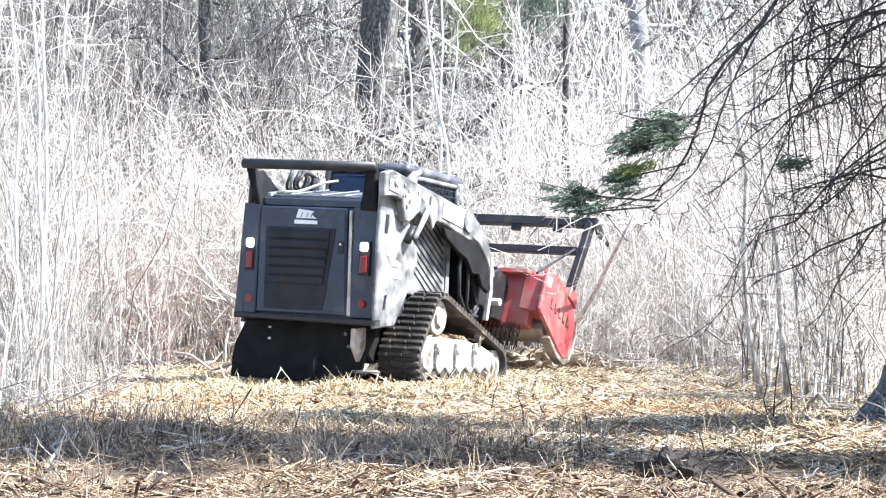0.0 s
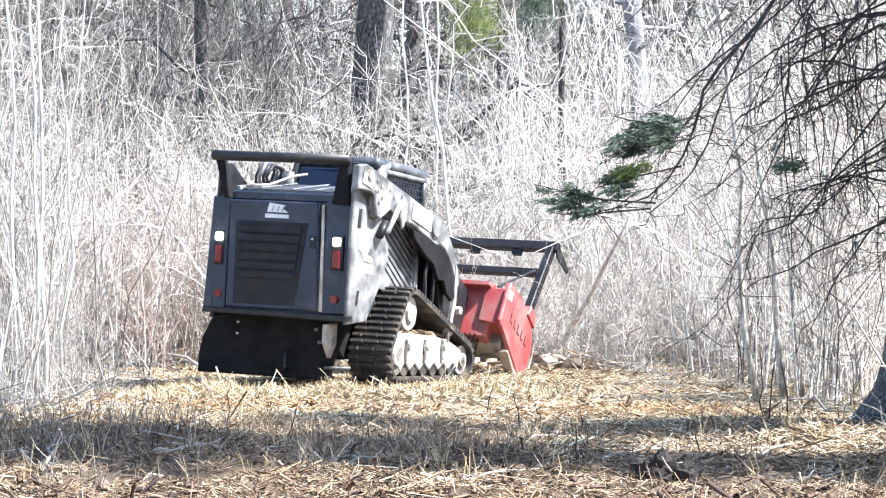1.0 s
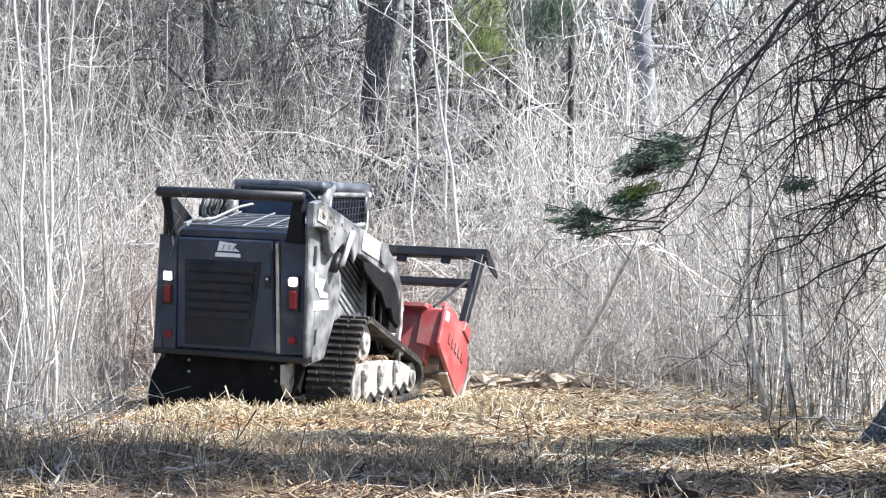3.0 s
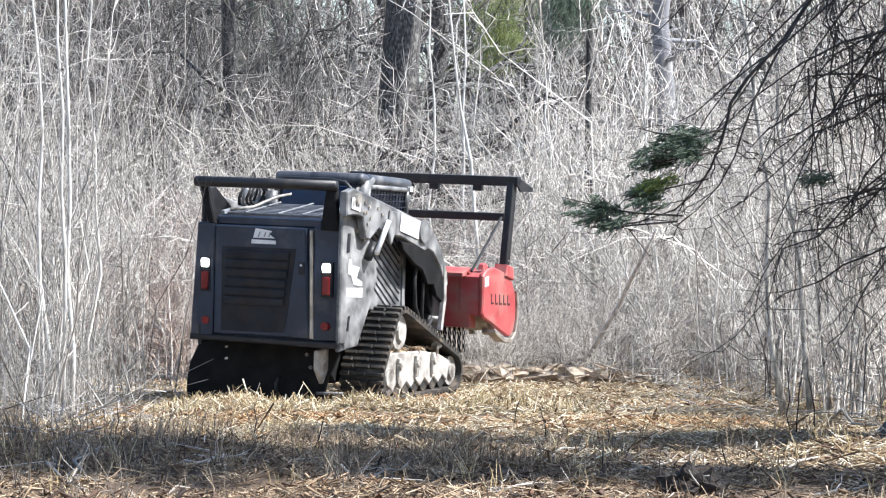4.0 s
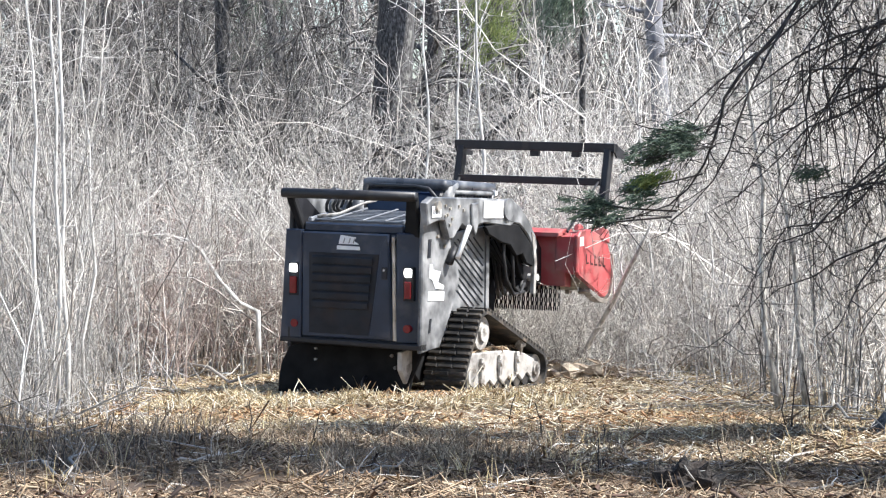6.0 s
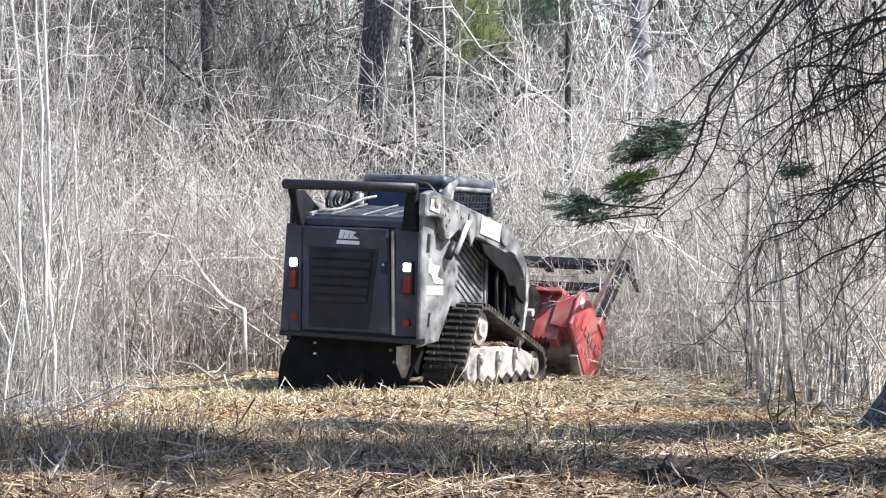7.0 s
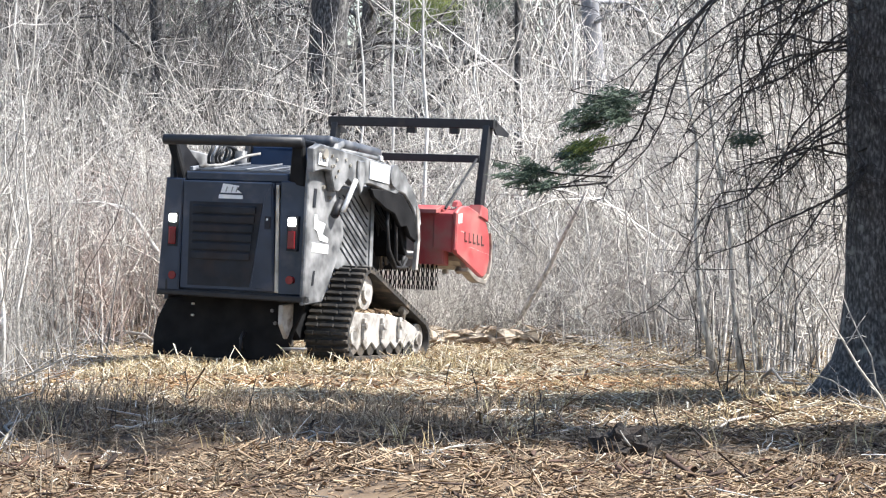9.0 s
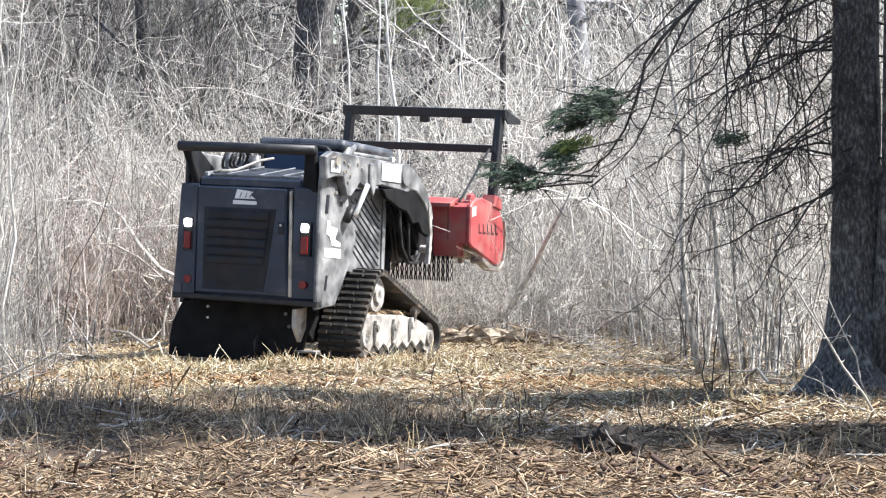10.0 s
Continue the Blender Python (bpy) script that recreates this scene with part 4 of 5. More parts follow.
def springing_sapling():
    """The slim sapling that the mulcher pushes over and lets go."""
    rnd = random.Random(44)
    ob = empty("springing_sapling", pose(at(835, 36.6), 36.6, -0.13))
    tagged(ob, "slim white-barked sapling swaying beside the mulcher", "sapling")
    q = wander((0, 0, 0), (0.05, 0, 5.0), 9, 0.006, rnd)
    q[0] = Vector((0, 0, 0))
    part("trunk", tube(q, [0.026, 0.025, 0.023, 0.021, 0.019, 0.016, 0.013, 0.009, 0.004], 8), M["pale_bark"], ob, smooth=True)
    for k in (3, 4, 5, 5, 6, 7):
        b = wander(q[k], q[k] + Vector((rnd.uniform(-0.35, 0.35), rnd.uniform(-0.2, 0.2), rnd.uniform(0.4, 0.8))), 5, 0.04, rnd)
        bm = tube(b, [0.009, 0.008, 0.006, 0.004, 0.002], 5)
        twiggy(bm, b, 0.003, rnd, 4, 0.3)
        part("branch", bm, M["pale_bark"], ob, smooth=True)
    return ob


sapling = springing_sapling()


def dead_sprig(px, py, h, seed):
    rnd = random.Random(seed)
    x, y = on_ground(px, py)
    ob = empty("dead_sprig", pose(x, y, float(ground_height(x, y)) - 0.01))
    tagged(ob, "thin dark dead sprig standing in mulch", "plant", "dead sprigs on the clearing")
    q = wander((0, 0, 0), (rnd.uniform(-0.08, 0.08), rnd.uniform(-0.05, 0.05), h), 5, 0.03, rnd)
    bm = tube(q, [0.006, 0.0055, 0.005, 0.004, 0.002], 5)
    twiggy(bm, q, 0.0025, rnd, 3, h * 0.25)
    part("stem", bm, M["branch_bark"], ob, smooth=True)


for i, (px, py, h) in enumerate(((342, 755, 0.25), (415, 760, 0.36), (520, 770, 0.34), (240, 800, 0.22), (930, 735, 0.3), (970, 735, 0.2), (1040, 745, 0.2), (1372, 745, 0.5), (1362, 742, 0.6),
                                  (1405, 750, 0.55), (1030, 830, 0.3), (870, 720, 0.25), (690, 700, 0.2), (170, 760, 0.3), (1250, 800, 0.22), (600, 800, 0.18))):
    dead_sprig(px, py, h, 300 + i)

# ---------------------------------------------------------------- the tracked loader
ARM_PIVOT = (-1.39, 1.93)

loader = empty("track_loader")
tagged(loader, "black tracked skid-steer loader with a red forestry mulcher", "loader")

# closed track loop in y, z: three rounded corners
WHEELS = ((-0.47, 0.62, 0.22), (-0.72, 0.20, 0.23), (0.78, 0.155, 0.185))


def belt_loop(extra, step=0.02):
    """Points (y, z, heading) along the belt, anticlockwise from the rear top."""
    out = []
    n = len(WHEELS)
    seg = []
    for i in range(n):
        (ay, az, ar), (by, bz, br) = WHEELS[i], WHEELS[(i + 1) % n]
        ar, br = ar + extra, br + extra
        dy, dz = by - ay, bz - az
        L = math.hypot(dy, dz)
        base = math.atan2(dz, dy)
        off = math.acos((ar - br) / L)
        nrm = base - off
        seg.append((ay + ar * math.cos(nrm), az + ar * math.sin(nrm), by + br * math.cos(nrm), bz + br * math.sin(nrm), nrm))
    for i in range(n):
        y0, z0, y1, z1, a = seg[i]
        L = math.hypot(y1 - y0, z1 - z0)
        k = max(int(L / step), 1)
        out += [(y0 + (y1 - y0) * j / k, z0 + (z1 - z0) * j / k, a) for j in range(k)]
        cy, cz, cr = WHEELS[(i + 1) % n]
        cr += extra
        a2 = seg[(i + 1) % n][4]
        da = (a2 - a) % (2 * math.pi)
        k = max(int(da * cr / step), 2)
        out += [(cy + cr * math.cos(a + da * j / k), cz + cr * math.sin(a + da * j / k), a + da * j / k) for j in range(k)]
    return out


TRACK_IN, TRACK_OUT = 0.53, 0.985


def loop_at(loop, lengths, total, s):
    s %= total
    i = int(np.searchsorted(lengths, s, side="right")) - 1
    j = (i + 1) % len(loop)
    L = (lengths[i + 1] if i + 1 < len(lengths) else total) - lengths[i]
    t = (s - lengths[i]) / max(L, 1e-6)
    da = (loop[j][2] - loop[i][2] + math.pi) % (2 * math.pi) - math.pi
    return loop[i][0] + (loop[j][0] - loop[i][0]) * t, loop[i][1] + (loop[j][1] - loop[i][1]) * t, loop[i][2] + da * t


def build_track(side):
    """One rubber track: belt, lugs, wheels and frame. Returns its lugs."""
    x0, x1 = (TRACK_IN, TRACK_OUT) if side > 0 else (-TRACK_OUT, -TRACK_IN)
    outer, inner = belt_loop(0.0), belt_loop(-0.03)
    bm = bmesh.new()
    n = len(outer)
    inner_at = [(y - 0.03 * math.cos(a), z - 0.03 * math.sin(a)) for y, z, a in outer]
    rows = []
    for (y, z, a), (iy, iz) in zip(outer, inner_at):
        rows.append([bm.verts.new(p) for p in ((x0, y, z), (x1, y, z), (x1, iy, iz), (x0, iy, iz))])
    for i in range(n):
        r, s = rows[i], rows[(i + 1) % n]
        for k in range(4):
            bm.faces.new((r[k], r[(k + 1) % 4], s[(k + 1) % 4], s[k]))
    bmesh.ops.recalc_face_normals(bm, faces=bm.faces[:])
    track = part("track", bm, M["rubber"], loader, "dusty black rubber track")
    # lugs: a row of three bars of one rubber piece, staggered by turns
    lengths = np.concatenate([[0], np.cumsum([math.hypot(outer[(i + 1) % n][0] - outer[i][0], outer[(i + 1) % n][1] - outer[i][1]) for i in range(n)])])
    total, lengths = float(lengths[-1]), lengths[:-1]
    count = 64
    meshes = []
    for odd in range(2):
        w = x1 - x0
        cuts = (0.31, 0.68) if odd else (0.24, 0.62)
        top = [(0.0, 0.026), (0.02, 0.034)]
        for c in cuts:
            top += [(c - 0.03, 0.034), (c - 0.02, 0.008), (c + 0.02, 0.008), (c + 0.03, 0.034)]
        top += [(0.98, 0.034), (1.0, 0.026)]
        bm = rear_panel([(x0, -0.006)] + [(x0 + w * u, h) for u, h in top] + [(x1, -0.006)], -0.021, 0.021, 0)
        for v in bm.verts:
            if v.co.z > 0.02:
                v.co.y *= 0.7
        me = bpy.data.meshes.new("lug")
        bm.to_mesh(me)
        bm.free()
        me.materials.append(M["rubber"])
        meshes.append(me)
    lugs = []
    for k in range(count):
        ob = new("lug", meshes[k % 2])
        ob.parent = track
        lugs.append((ob, total * k / count))
    # wheels and frame inside the loop
    cx = (x0 + x1) / 2
    xo = x1 if side > 0 else x0
    bm = bmesh.new()
    add_plate(bm, [(-0.8, 0.12)] + [(-0.74 + 0.11 * k, 0.055 if k % 2 else 0.125) for k in range(14)] + [(0.76, 0.26), (0.5, 0.34), (0.1, 0.4), (-0.7, 0.43), (-0.82, 0.3)], cx - 0.08, xo - side * 0.05, 0.012)
    part("track_frame", bm, M["undercarriage"], loader, "dust-caked grey steel track frame")
    for k, y in enumerate((-0.52, -0.1, 0.3)):
        bm = bmesh.new()
        xx = xo - side * 0.045
        add_box(bm, min(xx, xx + side * 0.03), max(xx, xx + side * 0.03), y - 0.03, y + 0.03, 0.16, 0.37, 0.008)
        add_tube(bm, [(xx, y, 0.3), (xx + side * 0.045, y, 0.3)], 0.035, 8)
        part("frame_bracket", bm, M["undercarriage"], loader)
    rnd = random.Random(70 + side)
    bm = bmesh.new()
    for k in range(46):
        y = rnd.uniform(-0.66, 0.55)
        p = Vector((xo - side * rnd.uniform(0.06, 0.2), y, 0.425 - 0.05 * max(0.0, y) - 0.01 * (y + 0.7) + rnd.uniform(0.0, 0.02)))
        d = Vector((rnd.uniform(-0.05, 0.05), rnd.uniform(-0.09, 0.09), rnd.uniform(0, 0.03)))
        add_tube(bm, [p - d, p, p + d], [0.004, 0.012, 0.003], 4)
    part("caked_debris", bm, M["brown_chips"], loader, "brown wood debris caked on the track frame")
    bm = bmesh.new()
    xx = xo - side * 0.06
    add_tube(bm, [(xx, 0.42, 0.35), (xx, 0.42, 0.47), (xx + side * 0.02, 0.44, 0.5)], [0.03, 0.035, 0.02], 8)
    add_tube(bm, [(xx, 0.38, 0.43), (xx, 0.5, 0.43)], 0.035, 8)
    part("tensioner", bm, M["undercarriage"], loader)
    for y in (-0.5, -0.28, -0.06, 0.16, 0.38, 0.58):
        bm = tube([(x0 + 0.05, y, 0.09), (x1 - 0.07, y, 0.09)] if side > 0 else [(x0 + 0.07, y, 0.09), (x1 - 0.05, y, 0.09)], 0.09, 16)
        part("bogie_wheel", bm, M["rubber"], loader, smooth=False)
    for y, z, r in ((-0.47, 0.62, 0.17), (-0.72, 0.2, 0.19), (0.78, 0.155, 0.145)):
        bm = tube([(x0 + 0.06, y, z), (x1 - 0.06, y, z)], r, 20)
        for k in range(2):
            xx = xo - side * 0.06
            add_tube(bm, [(xx, y, z), (xx + side * 0.03, y, z)], r * (0.5 - 0.2 * k), 12)
        part("drive_sprocket" if z > 0.5 else "idler_wheel", bm, M["undercarriage"], loader)
    return lugs, outer, lengths, total


TRACKS = [build_track(1), build_track(-1)]


def loader_body():
    # chassis between the tracks, its shade put into the black colour
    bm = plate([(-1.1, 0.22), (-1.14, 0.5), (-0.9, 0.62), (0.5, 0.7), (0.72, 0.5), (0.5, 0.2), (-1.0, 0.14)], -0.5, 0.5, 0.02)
    part("chassis", bm, M["void"], loader, "belly pan between the tracks, coloured black as shade")
    # engine body behind the cab
    bm = plate([(-1.46, 0.55), (-1.47, 1.64), (-1.38, 1.66), (-0.6, 1.82), (-0.5, 1.6), (-0.5, 0.62)], -0.7, 0.65, 0.012)
    part("engine_bay", bm, M["paint"], loader)
    # rear door with its raised chamfered border
    door = part("rear_door", rear_panel([(-0.55, 0.6), (0.47, 0.6), (0.41, 1.64), (-0.55, 1.64)], -1.52, -1.462, 0.012), M["paint"], loader, "black rear engine door")
    part("grille_recess", rear_panel([(-0.465, 0.64), (0.2, 0.64), (0.235, 0.84), (0.315, 1.44), (-0.47, 1.44)], -1.526, -1.516, 0.003), M["grille"], door)
    for k in range(6):
        z = 0.94 + 0.088 * k
        bm = bmesh.new()
        add_box(bm, -0.43, 0.2 + 0.01 * k, -1.545, -1.522, z - 0.03, z + 0.032, 0.006, None)
        for v in bm.verts:
            if v.co.y < -1.533:
                v.co.z -= 0.016
        part("louvre", bm, M["grille"], door)
    part("door_chamfer", rear_panel([(0.22, 0.63), (0.45, 0.63), (0.4, 1.62), (0.335, 1.5)], -1.5275, -1.518, 0.003), M["paint"], door, "blue-black chamfered door edge")
    part("latch", box(0.35, 0.41, -1.545, -1.515, 1.2, 1.32, 0.008), M["grille"], door)
    part("latch_button", tube([(0.38, -1.55, 1.29), (0.38, -1.54, 1.29)], 0.012, 8), M["decal"], door)
    part("door_edge", rear_panel([(0.475, 0.6), (0.515, 0.6), (0.485, 1.62), (0.455, 1.62)], -1.535, -1.47, 0.008), M["bare_steel"], door, "worn pale edge strip")
    # corner posts with lamps
    for s in (-1, 1):
        xa, xb = sorted((s * (0.56 if s < 0 else 0.5), s * 0.765))
        bm = rear_panel([(xa - (0.03 if s < 0 else 0), 0.58), (xb, 0.58), (xb - (0.02 if s > 0 else -0.01), 1.66), (xa + (0.03 if s < 0 else 0), 1.66)], -1.525, -1.45, 0.012)
        if s > 0:
            for v in bm.verts:
                v.co.y += max(v.co.x - 0.52, 0) * 0.28
        post = part("corner_post", bm, M["paint"], loader)
        part("lamp_recess", box(s * 0.64 - 0.055, s * 0.64 + 0.055, -1.53, -1.47, 1.0, 1.33, 0.004), M["grille"], post)
        part("work_lamp", box(s * 0.64 - 0.04, s * 0.64 + 0.04, -1.552, -1.524, 1.235, 1.315, 0.018), M["lamp"], post, "lit white work lamp")
        part("tail_lamp", box(s * 0.64 - 0.038, s * 0.64 + 0.038, -1.55, -1.524, 1.02, 1.19, 0.012), M["red_lens"], post, "red tail lamp")
        part("reflector", tube([(s * 0.63, -1.536, 0.725), (s * 0.63, -1.47, 0.725)], 0.04, 14), M["red_lens"], post, "round red reflector")
    # lower skirt
    bm = rear_panel([(-0.8, 0.535), (0.785, 0.515), (0.785, 0.575), (-0.795, 0.59)], -1.532, -1.4, 0.012)
    part("rear_skirt", bm, M["black_steel"], loader)
    part("side_bracket", plate([(-1.42, 0.48), (-1.2, 0.5), (-1.1, 0.4), (-1.3, 0.16), (-1.42, 0.3)], 0.47, 0.52, 0.006), M["undercarriage"], loader, "grey steel bracket")
    # guard plate flared left to stand in for the shaded left track
    part("rear_guard_and_shade", rear_panel([(-0.79, 0.58), (0.66, 0.52), (0.52, 0.2), (0.46, -0.06), (-1.0, -0.06), (-0.995, 0.12), (-0.965, 0.28), (-0.87, 0.47)], -1.2, -1.16, 0.01), M["void"], loader, "black belly guard plate, also standing for the shaded left track")
    part("tow_bar", tube([(0.42, -1.24, 0.06), (0.68, -1.2, 0.07)], 0.014, 8), M["side_paint"], loader, "dusty steel tow bar", smooth=True)
    part("tow_hook", tube([(0.02, -1.24, 0.2), (0.02, -1.3, 0.14), (0.03, -1.31, 0.06), (0.02, -1.25, 0.02)], 0.02, 7), M["black_steel"], loader, smooth=True)
    for x, z in ((0.34, 0.3), (0.42, 0.36), (0.3, 0.42)):
        part("bolt", tube([(x, -1.2, z), (x, -1.225, z)], 0.018, 6), M["side_paint"], loader)
    for z in (0.45, 0.34):
        part("bolt", tube([(-0.56, -1.2, z), (-0.56, -1.23, z)], 0.012, 6), M["decal"], loader)
    # rear logo as plain white shapes
    logo = part("logo_mark", rear_panel([(-0.14, 1.53), (-0.115, 1.62), (0.06, 1.6), (0.035, 1.565), (0.09, 1.53)], -1.5245, -1.5215, 0), M["decal"], door, "white maker's mark")
    part("logo_bar", rear_panel([(-0.16, 1.475), (0.1, 1.475), (0.1, 1.51), (-0.155, 1.515)], -1.5245, -1.5215, 0), M["decal"], door)
    for k, x in enumerate((-0.09, -0.03, 0.02)):
        part("logo_stroke", rear_panel([(x, 1.54), (x + 0.012, 1.54), (x + 0.03, 1.59), (x + 0.018, 1.59)], -1.527, -1.5247, 0), M["grey_ink"], door)
    # hood lid with its slats
    lid = part("hood_lid", rear_panel([(-0.56, 1.64), (0.56, 1.64), (0.55, 1.73), (-0.55, 1.73)], -1.47, -1.41, 0.015), M["paint"], loader, "dark blue-black hood lip")
    bm = bmesh.new()
    add_box(bm, -0.55, 0.55, -1.41, -0.62, 1.7, 1.72, 0.006)
    for v in bm.verts:
        v.co.z += (v.co.y + 1.41) * 0.1
    part("hood_top", bm, M["black_steel"], lid)
    for k in range(8):
        y = -1.36 + 0.09 * k
        part("hood_slat", add_box(bmesh.new(), -0.5, 0.5, y, y + 0.03, 1.742 + (y + 1.41) * 0.1, 1.756 + (y + 1.41) * 0.1, 0.004), M["hood_grey"], lid)
    for x in (-0.3, 0.05, 0.3):
        bm = add_box(bmesh.new(), x, x + 0.02, -1.4, -0.65, 1.757, 1.768, 0.003)
        for v in bm.verts:
            v.co.z += (v.co.y + 1.41) * 0.1
        part("hood_stringer", bm, M["hood_grey"], lid)
    for x in (-0.54, 0.5):
        bm = add_box(bmesh.new(), x, x + 0.04, -1.42, -0.62, 1.735, 1.775, 0.008)
        for v in bm.verts:
            v.co.z += (v.co.y + 1.41) * 0.1
        part("hood_rail", bm, M["hood_grey"], lid, "hood rail coloured pale as sky reflection")
    # towers beside the engine
    tower = [(-1.53, 0.49), (-1.12, 0.52), (-0.86, 0.87), (-0.7, 1.14), (-0.72, 1.28), (-0.86, 1.42), (-0.92, 1.64), (-0.95, 1.8), (-1.28, 2.0), (-1.48, 1.98), (-1.5, 1.66)]
    for s in (-1, 1):
        xa, xb = (0.74, 0.785) if s > 0 else (-0.715, -0.67)
        # only the sunlit right tower gets the paler paint; the left stays black
        t = part("tower", plate(tower, xa, xb, 0.012), M["side_paint" if s > 0 else "black_steel"], loader, "black side tower plate, painted paler on the sunlit side")
        if s > 0:
            xs = (0.787, 0.79)
            part("logo_mark", plate([(-1.37, 1.22), (-1.36, 1.36), (-1.3, 1.35), (-1.29, 1.3), (-1.12, 1.27), (-1.18, 1.17), (-1.05, 1.13), (-1.06, 1.09), (-1.24, 1.11), (-1.3, 1.2)], *xs, 0), M["decal"], t, "white maker's mark")
            part("logo_bar", plate([(-1.4, 1.0), (-1.4, 1.09), (-1.04, 1.07), (-1.05, 0.98)], *xs, 0), M["decal"], t)
            part("grab_slot", plate([(-1.41, 1.42), (-1.35, 1.42), (-1.33, 1.6), (-1.39, 1.6)], 0.787, 0.791, 0), M["grille"], t)
            part("grab_slot", plate([(-1.38, 0.68), (-1.34, 0.68), (-1.31, 0.82), (-1.35, 0.82)], 0.787, 0.791, 0), M["grille"], t)
            for yy, zz in ((-1.45, 1.9), (-1.3, 1.94), (-1.2, 1.62), (-1.1, 1.68), (-1.05, 1.52)):
                part("bolt", tube([(0.785, yy, zz), (0.805, yy, zz)], 0.018, 8), M["bare_steel"], t)
    # side mesh panels of the engine bay / cab step
    for s in (-1, 1):
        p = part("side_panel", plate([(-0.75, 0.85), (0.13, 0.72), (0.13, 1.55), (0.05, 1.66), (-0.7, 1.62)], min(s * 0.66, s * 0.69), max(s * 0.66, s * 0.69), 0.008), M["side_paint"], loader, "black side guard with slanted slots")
        if s > 0:
            for k in range(11):
                z = 1.83 - 0.074 * k
                y0 = -0.66 if z < 1.56 else -0.66 + (z - 1.56) / 0.62
                z0 = min(z, 1.56)
                y1 = 0.03
                z1 = z0 - (y1 - y0) * 0.62
                if z1 < 0.86:
                    y1, z1 = y0 + (z0 - 0.86) / 0.62, 0.86
                if y1 - y0 > 0.1:
                    part("slot", plate([(y0, z0), (y0 + 0.03, z0), (y1, z1), (y1 - 0.03, z1)], 0.692, 0.696, 0), M["grille"], p)
            part("panel_edge", plate([(0.06, 0.74), (0.13, 0.72), (0.13, 1.55), (0.06, 1.64)], 0.693, 0.71, 0.004), M["side_paint"], p)
    # cab
    cab = part("cab", plate([(-0.5, 1.6), (-0.4, 1.98), (-0.34, 2.05), (0.75, 1.99), (0.8, 1.85), (0.6, 1.0), (-0.4, 1.0)], -0.46, 0.42, 0.02), M["black_steel"], loader, "black operator cab")
    bm = bmesh.new()
    add_box(bm, -0.5, 0.46, -0.38, 0.82, 2.03, 2.14, 0.05)
    for v in bm.verts:
        v.co.z -= (v.co.y + 0.38) * 0.07
    part("roof", bm, M["roof_paint"], cab, "glossy black cab roof", smooth=True)
    bm = rear_panel([(-0.4, 1.7), (0.33, 1.7), (0.34, 2.01), (-0.39, 2.01)], -0.5, -0.47, 0.01)
    for v in bm.verts:
        v.co.y += (v.co.z - 1.7) * 0.3
    part("rear_window", bm, M["glass"], cab, "dark blue tinted rear window")
    part("side_window", plate([(-0.25, 1.7), (-0.16, 1.97), (0.66, 1.92), (0.66, 1.7)], 0.422, 0.432, 0.004), M["glass"], cab, "tinted side window")
    part("side_pillar", tube([(0.42, -0.42, 1.6), (0.425, -0.33, 1.9), (0.43, -0.26, 2.02), (0.43, -0.1, 2.07)], [0.06, 0.06, 0.06, 0.04], 10), M["side_paint"], cab, "rounded cab pillar with painted sun sheen", smooth=True)
    for p, q in (((-0.28, 1.66), (-0.19, 2.0)), ((-0.19, 2.0), (0.72, 1.95)), ((0.72, 1.95), (0.7, 1.66)), ((-0.28, 1.66), (0.7, 1.66))):
        part("window_frame", tube([(0.44, *p), (0.44, *q)], 0.028, 8), M["side_paint"], cab, smooth=True)
    bm = bmesh.new()
    for k in range(12):
        y = -0.2 + 0.075 * k
        add_tube(bm, [(0.45, y, 1.68), (0.45, y + 0.05, 1.97)], 0.006, 4)
    for k in range(4):
        add_tube(bm, [(0.454, -0.24, 1.72 + 0.07 * k), (0.454, 0.68, 1.72 + 0.06 * k)], 0.006, 4)
    part("window_mesh", bm, M["grille"], cab, "black steel window mesh")
    part("roof_bar", tube([(-0.44, -0.4, 2.06), (-0.44, -0.48, 1.72)], 0.03, 8), M["black_steel"], cab)
    part("grab_hoop", tube([(-0.3, -0.5, 2.07), (0.2, -0.55, 2.07), (0.36, -0.56, 2.05), (0.44, -0.56, 1.97), (0.47, -0.56, 1.8)], 0.02, 8), M["black_steel"], cab, smooth=True)
    part("marker_lamp", box(0.44, 0.48, 0.72, 0.78, 1.93, 1.98, 0.006), M["decal"], cab)
    # hoses coiled behind the hood and the exhaust stub
    for k in range(4):
        a0 = 0.9 + 0.06 * k
        pts = [(-0.52 + 0.04 * k + 0.02 * math.sin(a * 3), -0.9 + 0.17 * math.cos(a), 1.9 + (0.14 - 0.015 * k) * math.sin(a)) for a in np.linspace(-0.9, 3.6 + a0, 14)]
        part("hose", tube(pts, 0.016, 7), M["hood_grey" if k == 1 else "hose"], loader, smooth=True)
    part("prop_strut", tube([(-0.5, -1.3, 1.78), (-0.36, -1.1, 1.8), (-0.2, -0.9, 1.9), (-0.1, -0.8, 1.93)], [0.016, 0.016, 0.014, 0.012], 8), M["undercarriage"], loader, "pale dusty hood strut", smooth=True)
    part("filter_canister", tube([(-0.34, -0.75, 1.77), (-0.34, -0.75, 1.95)], 0.06, 12), M["side_paint"], loader, smooth=True)
    # front frame, cylinder and hoses under the arms
    bm = plate([(0.1, 0.6), (0.75, 0.55), (0.85, 0.9), (0.7, 1.35), (0.5, 1.6), (0.1, 1.6)], -0.45, 0.45, 0.02)
    part("front_frame", bm, M["void"], loader)
    for s in (-1, 1):
        part("lift_cylinder", tube([(s * 0.83, -1.02, 1.35), (s * 0.83, -0.9, 1.49)], 0.04, 12), M["black_steel"], loader, smooth=True)
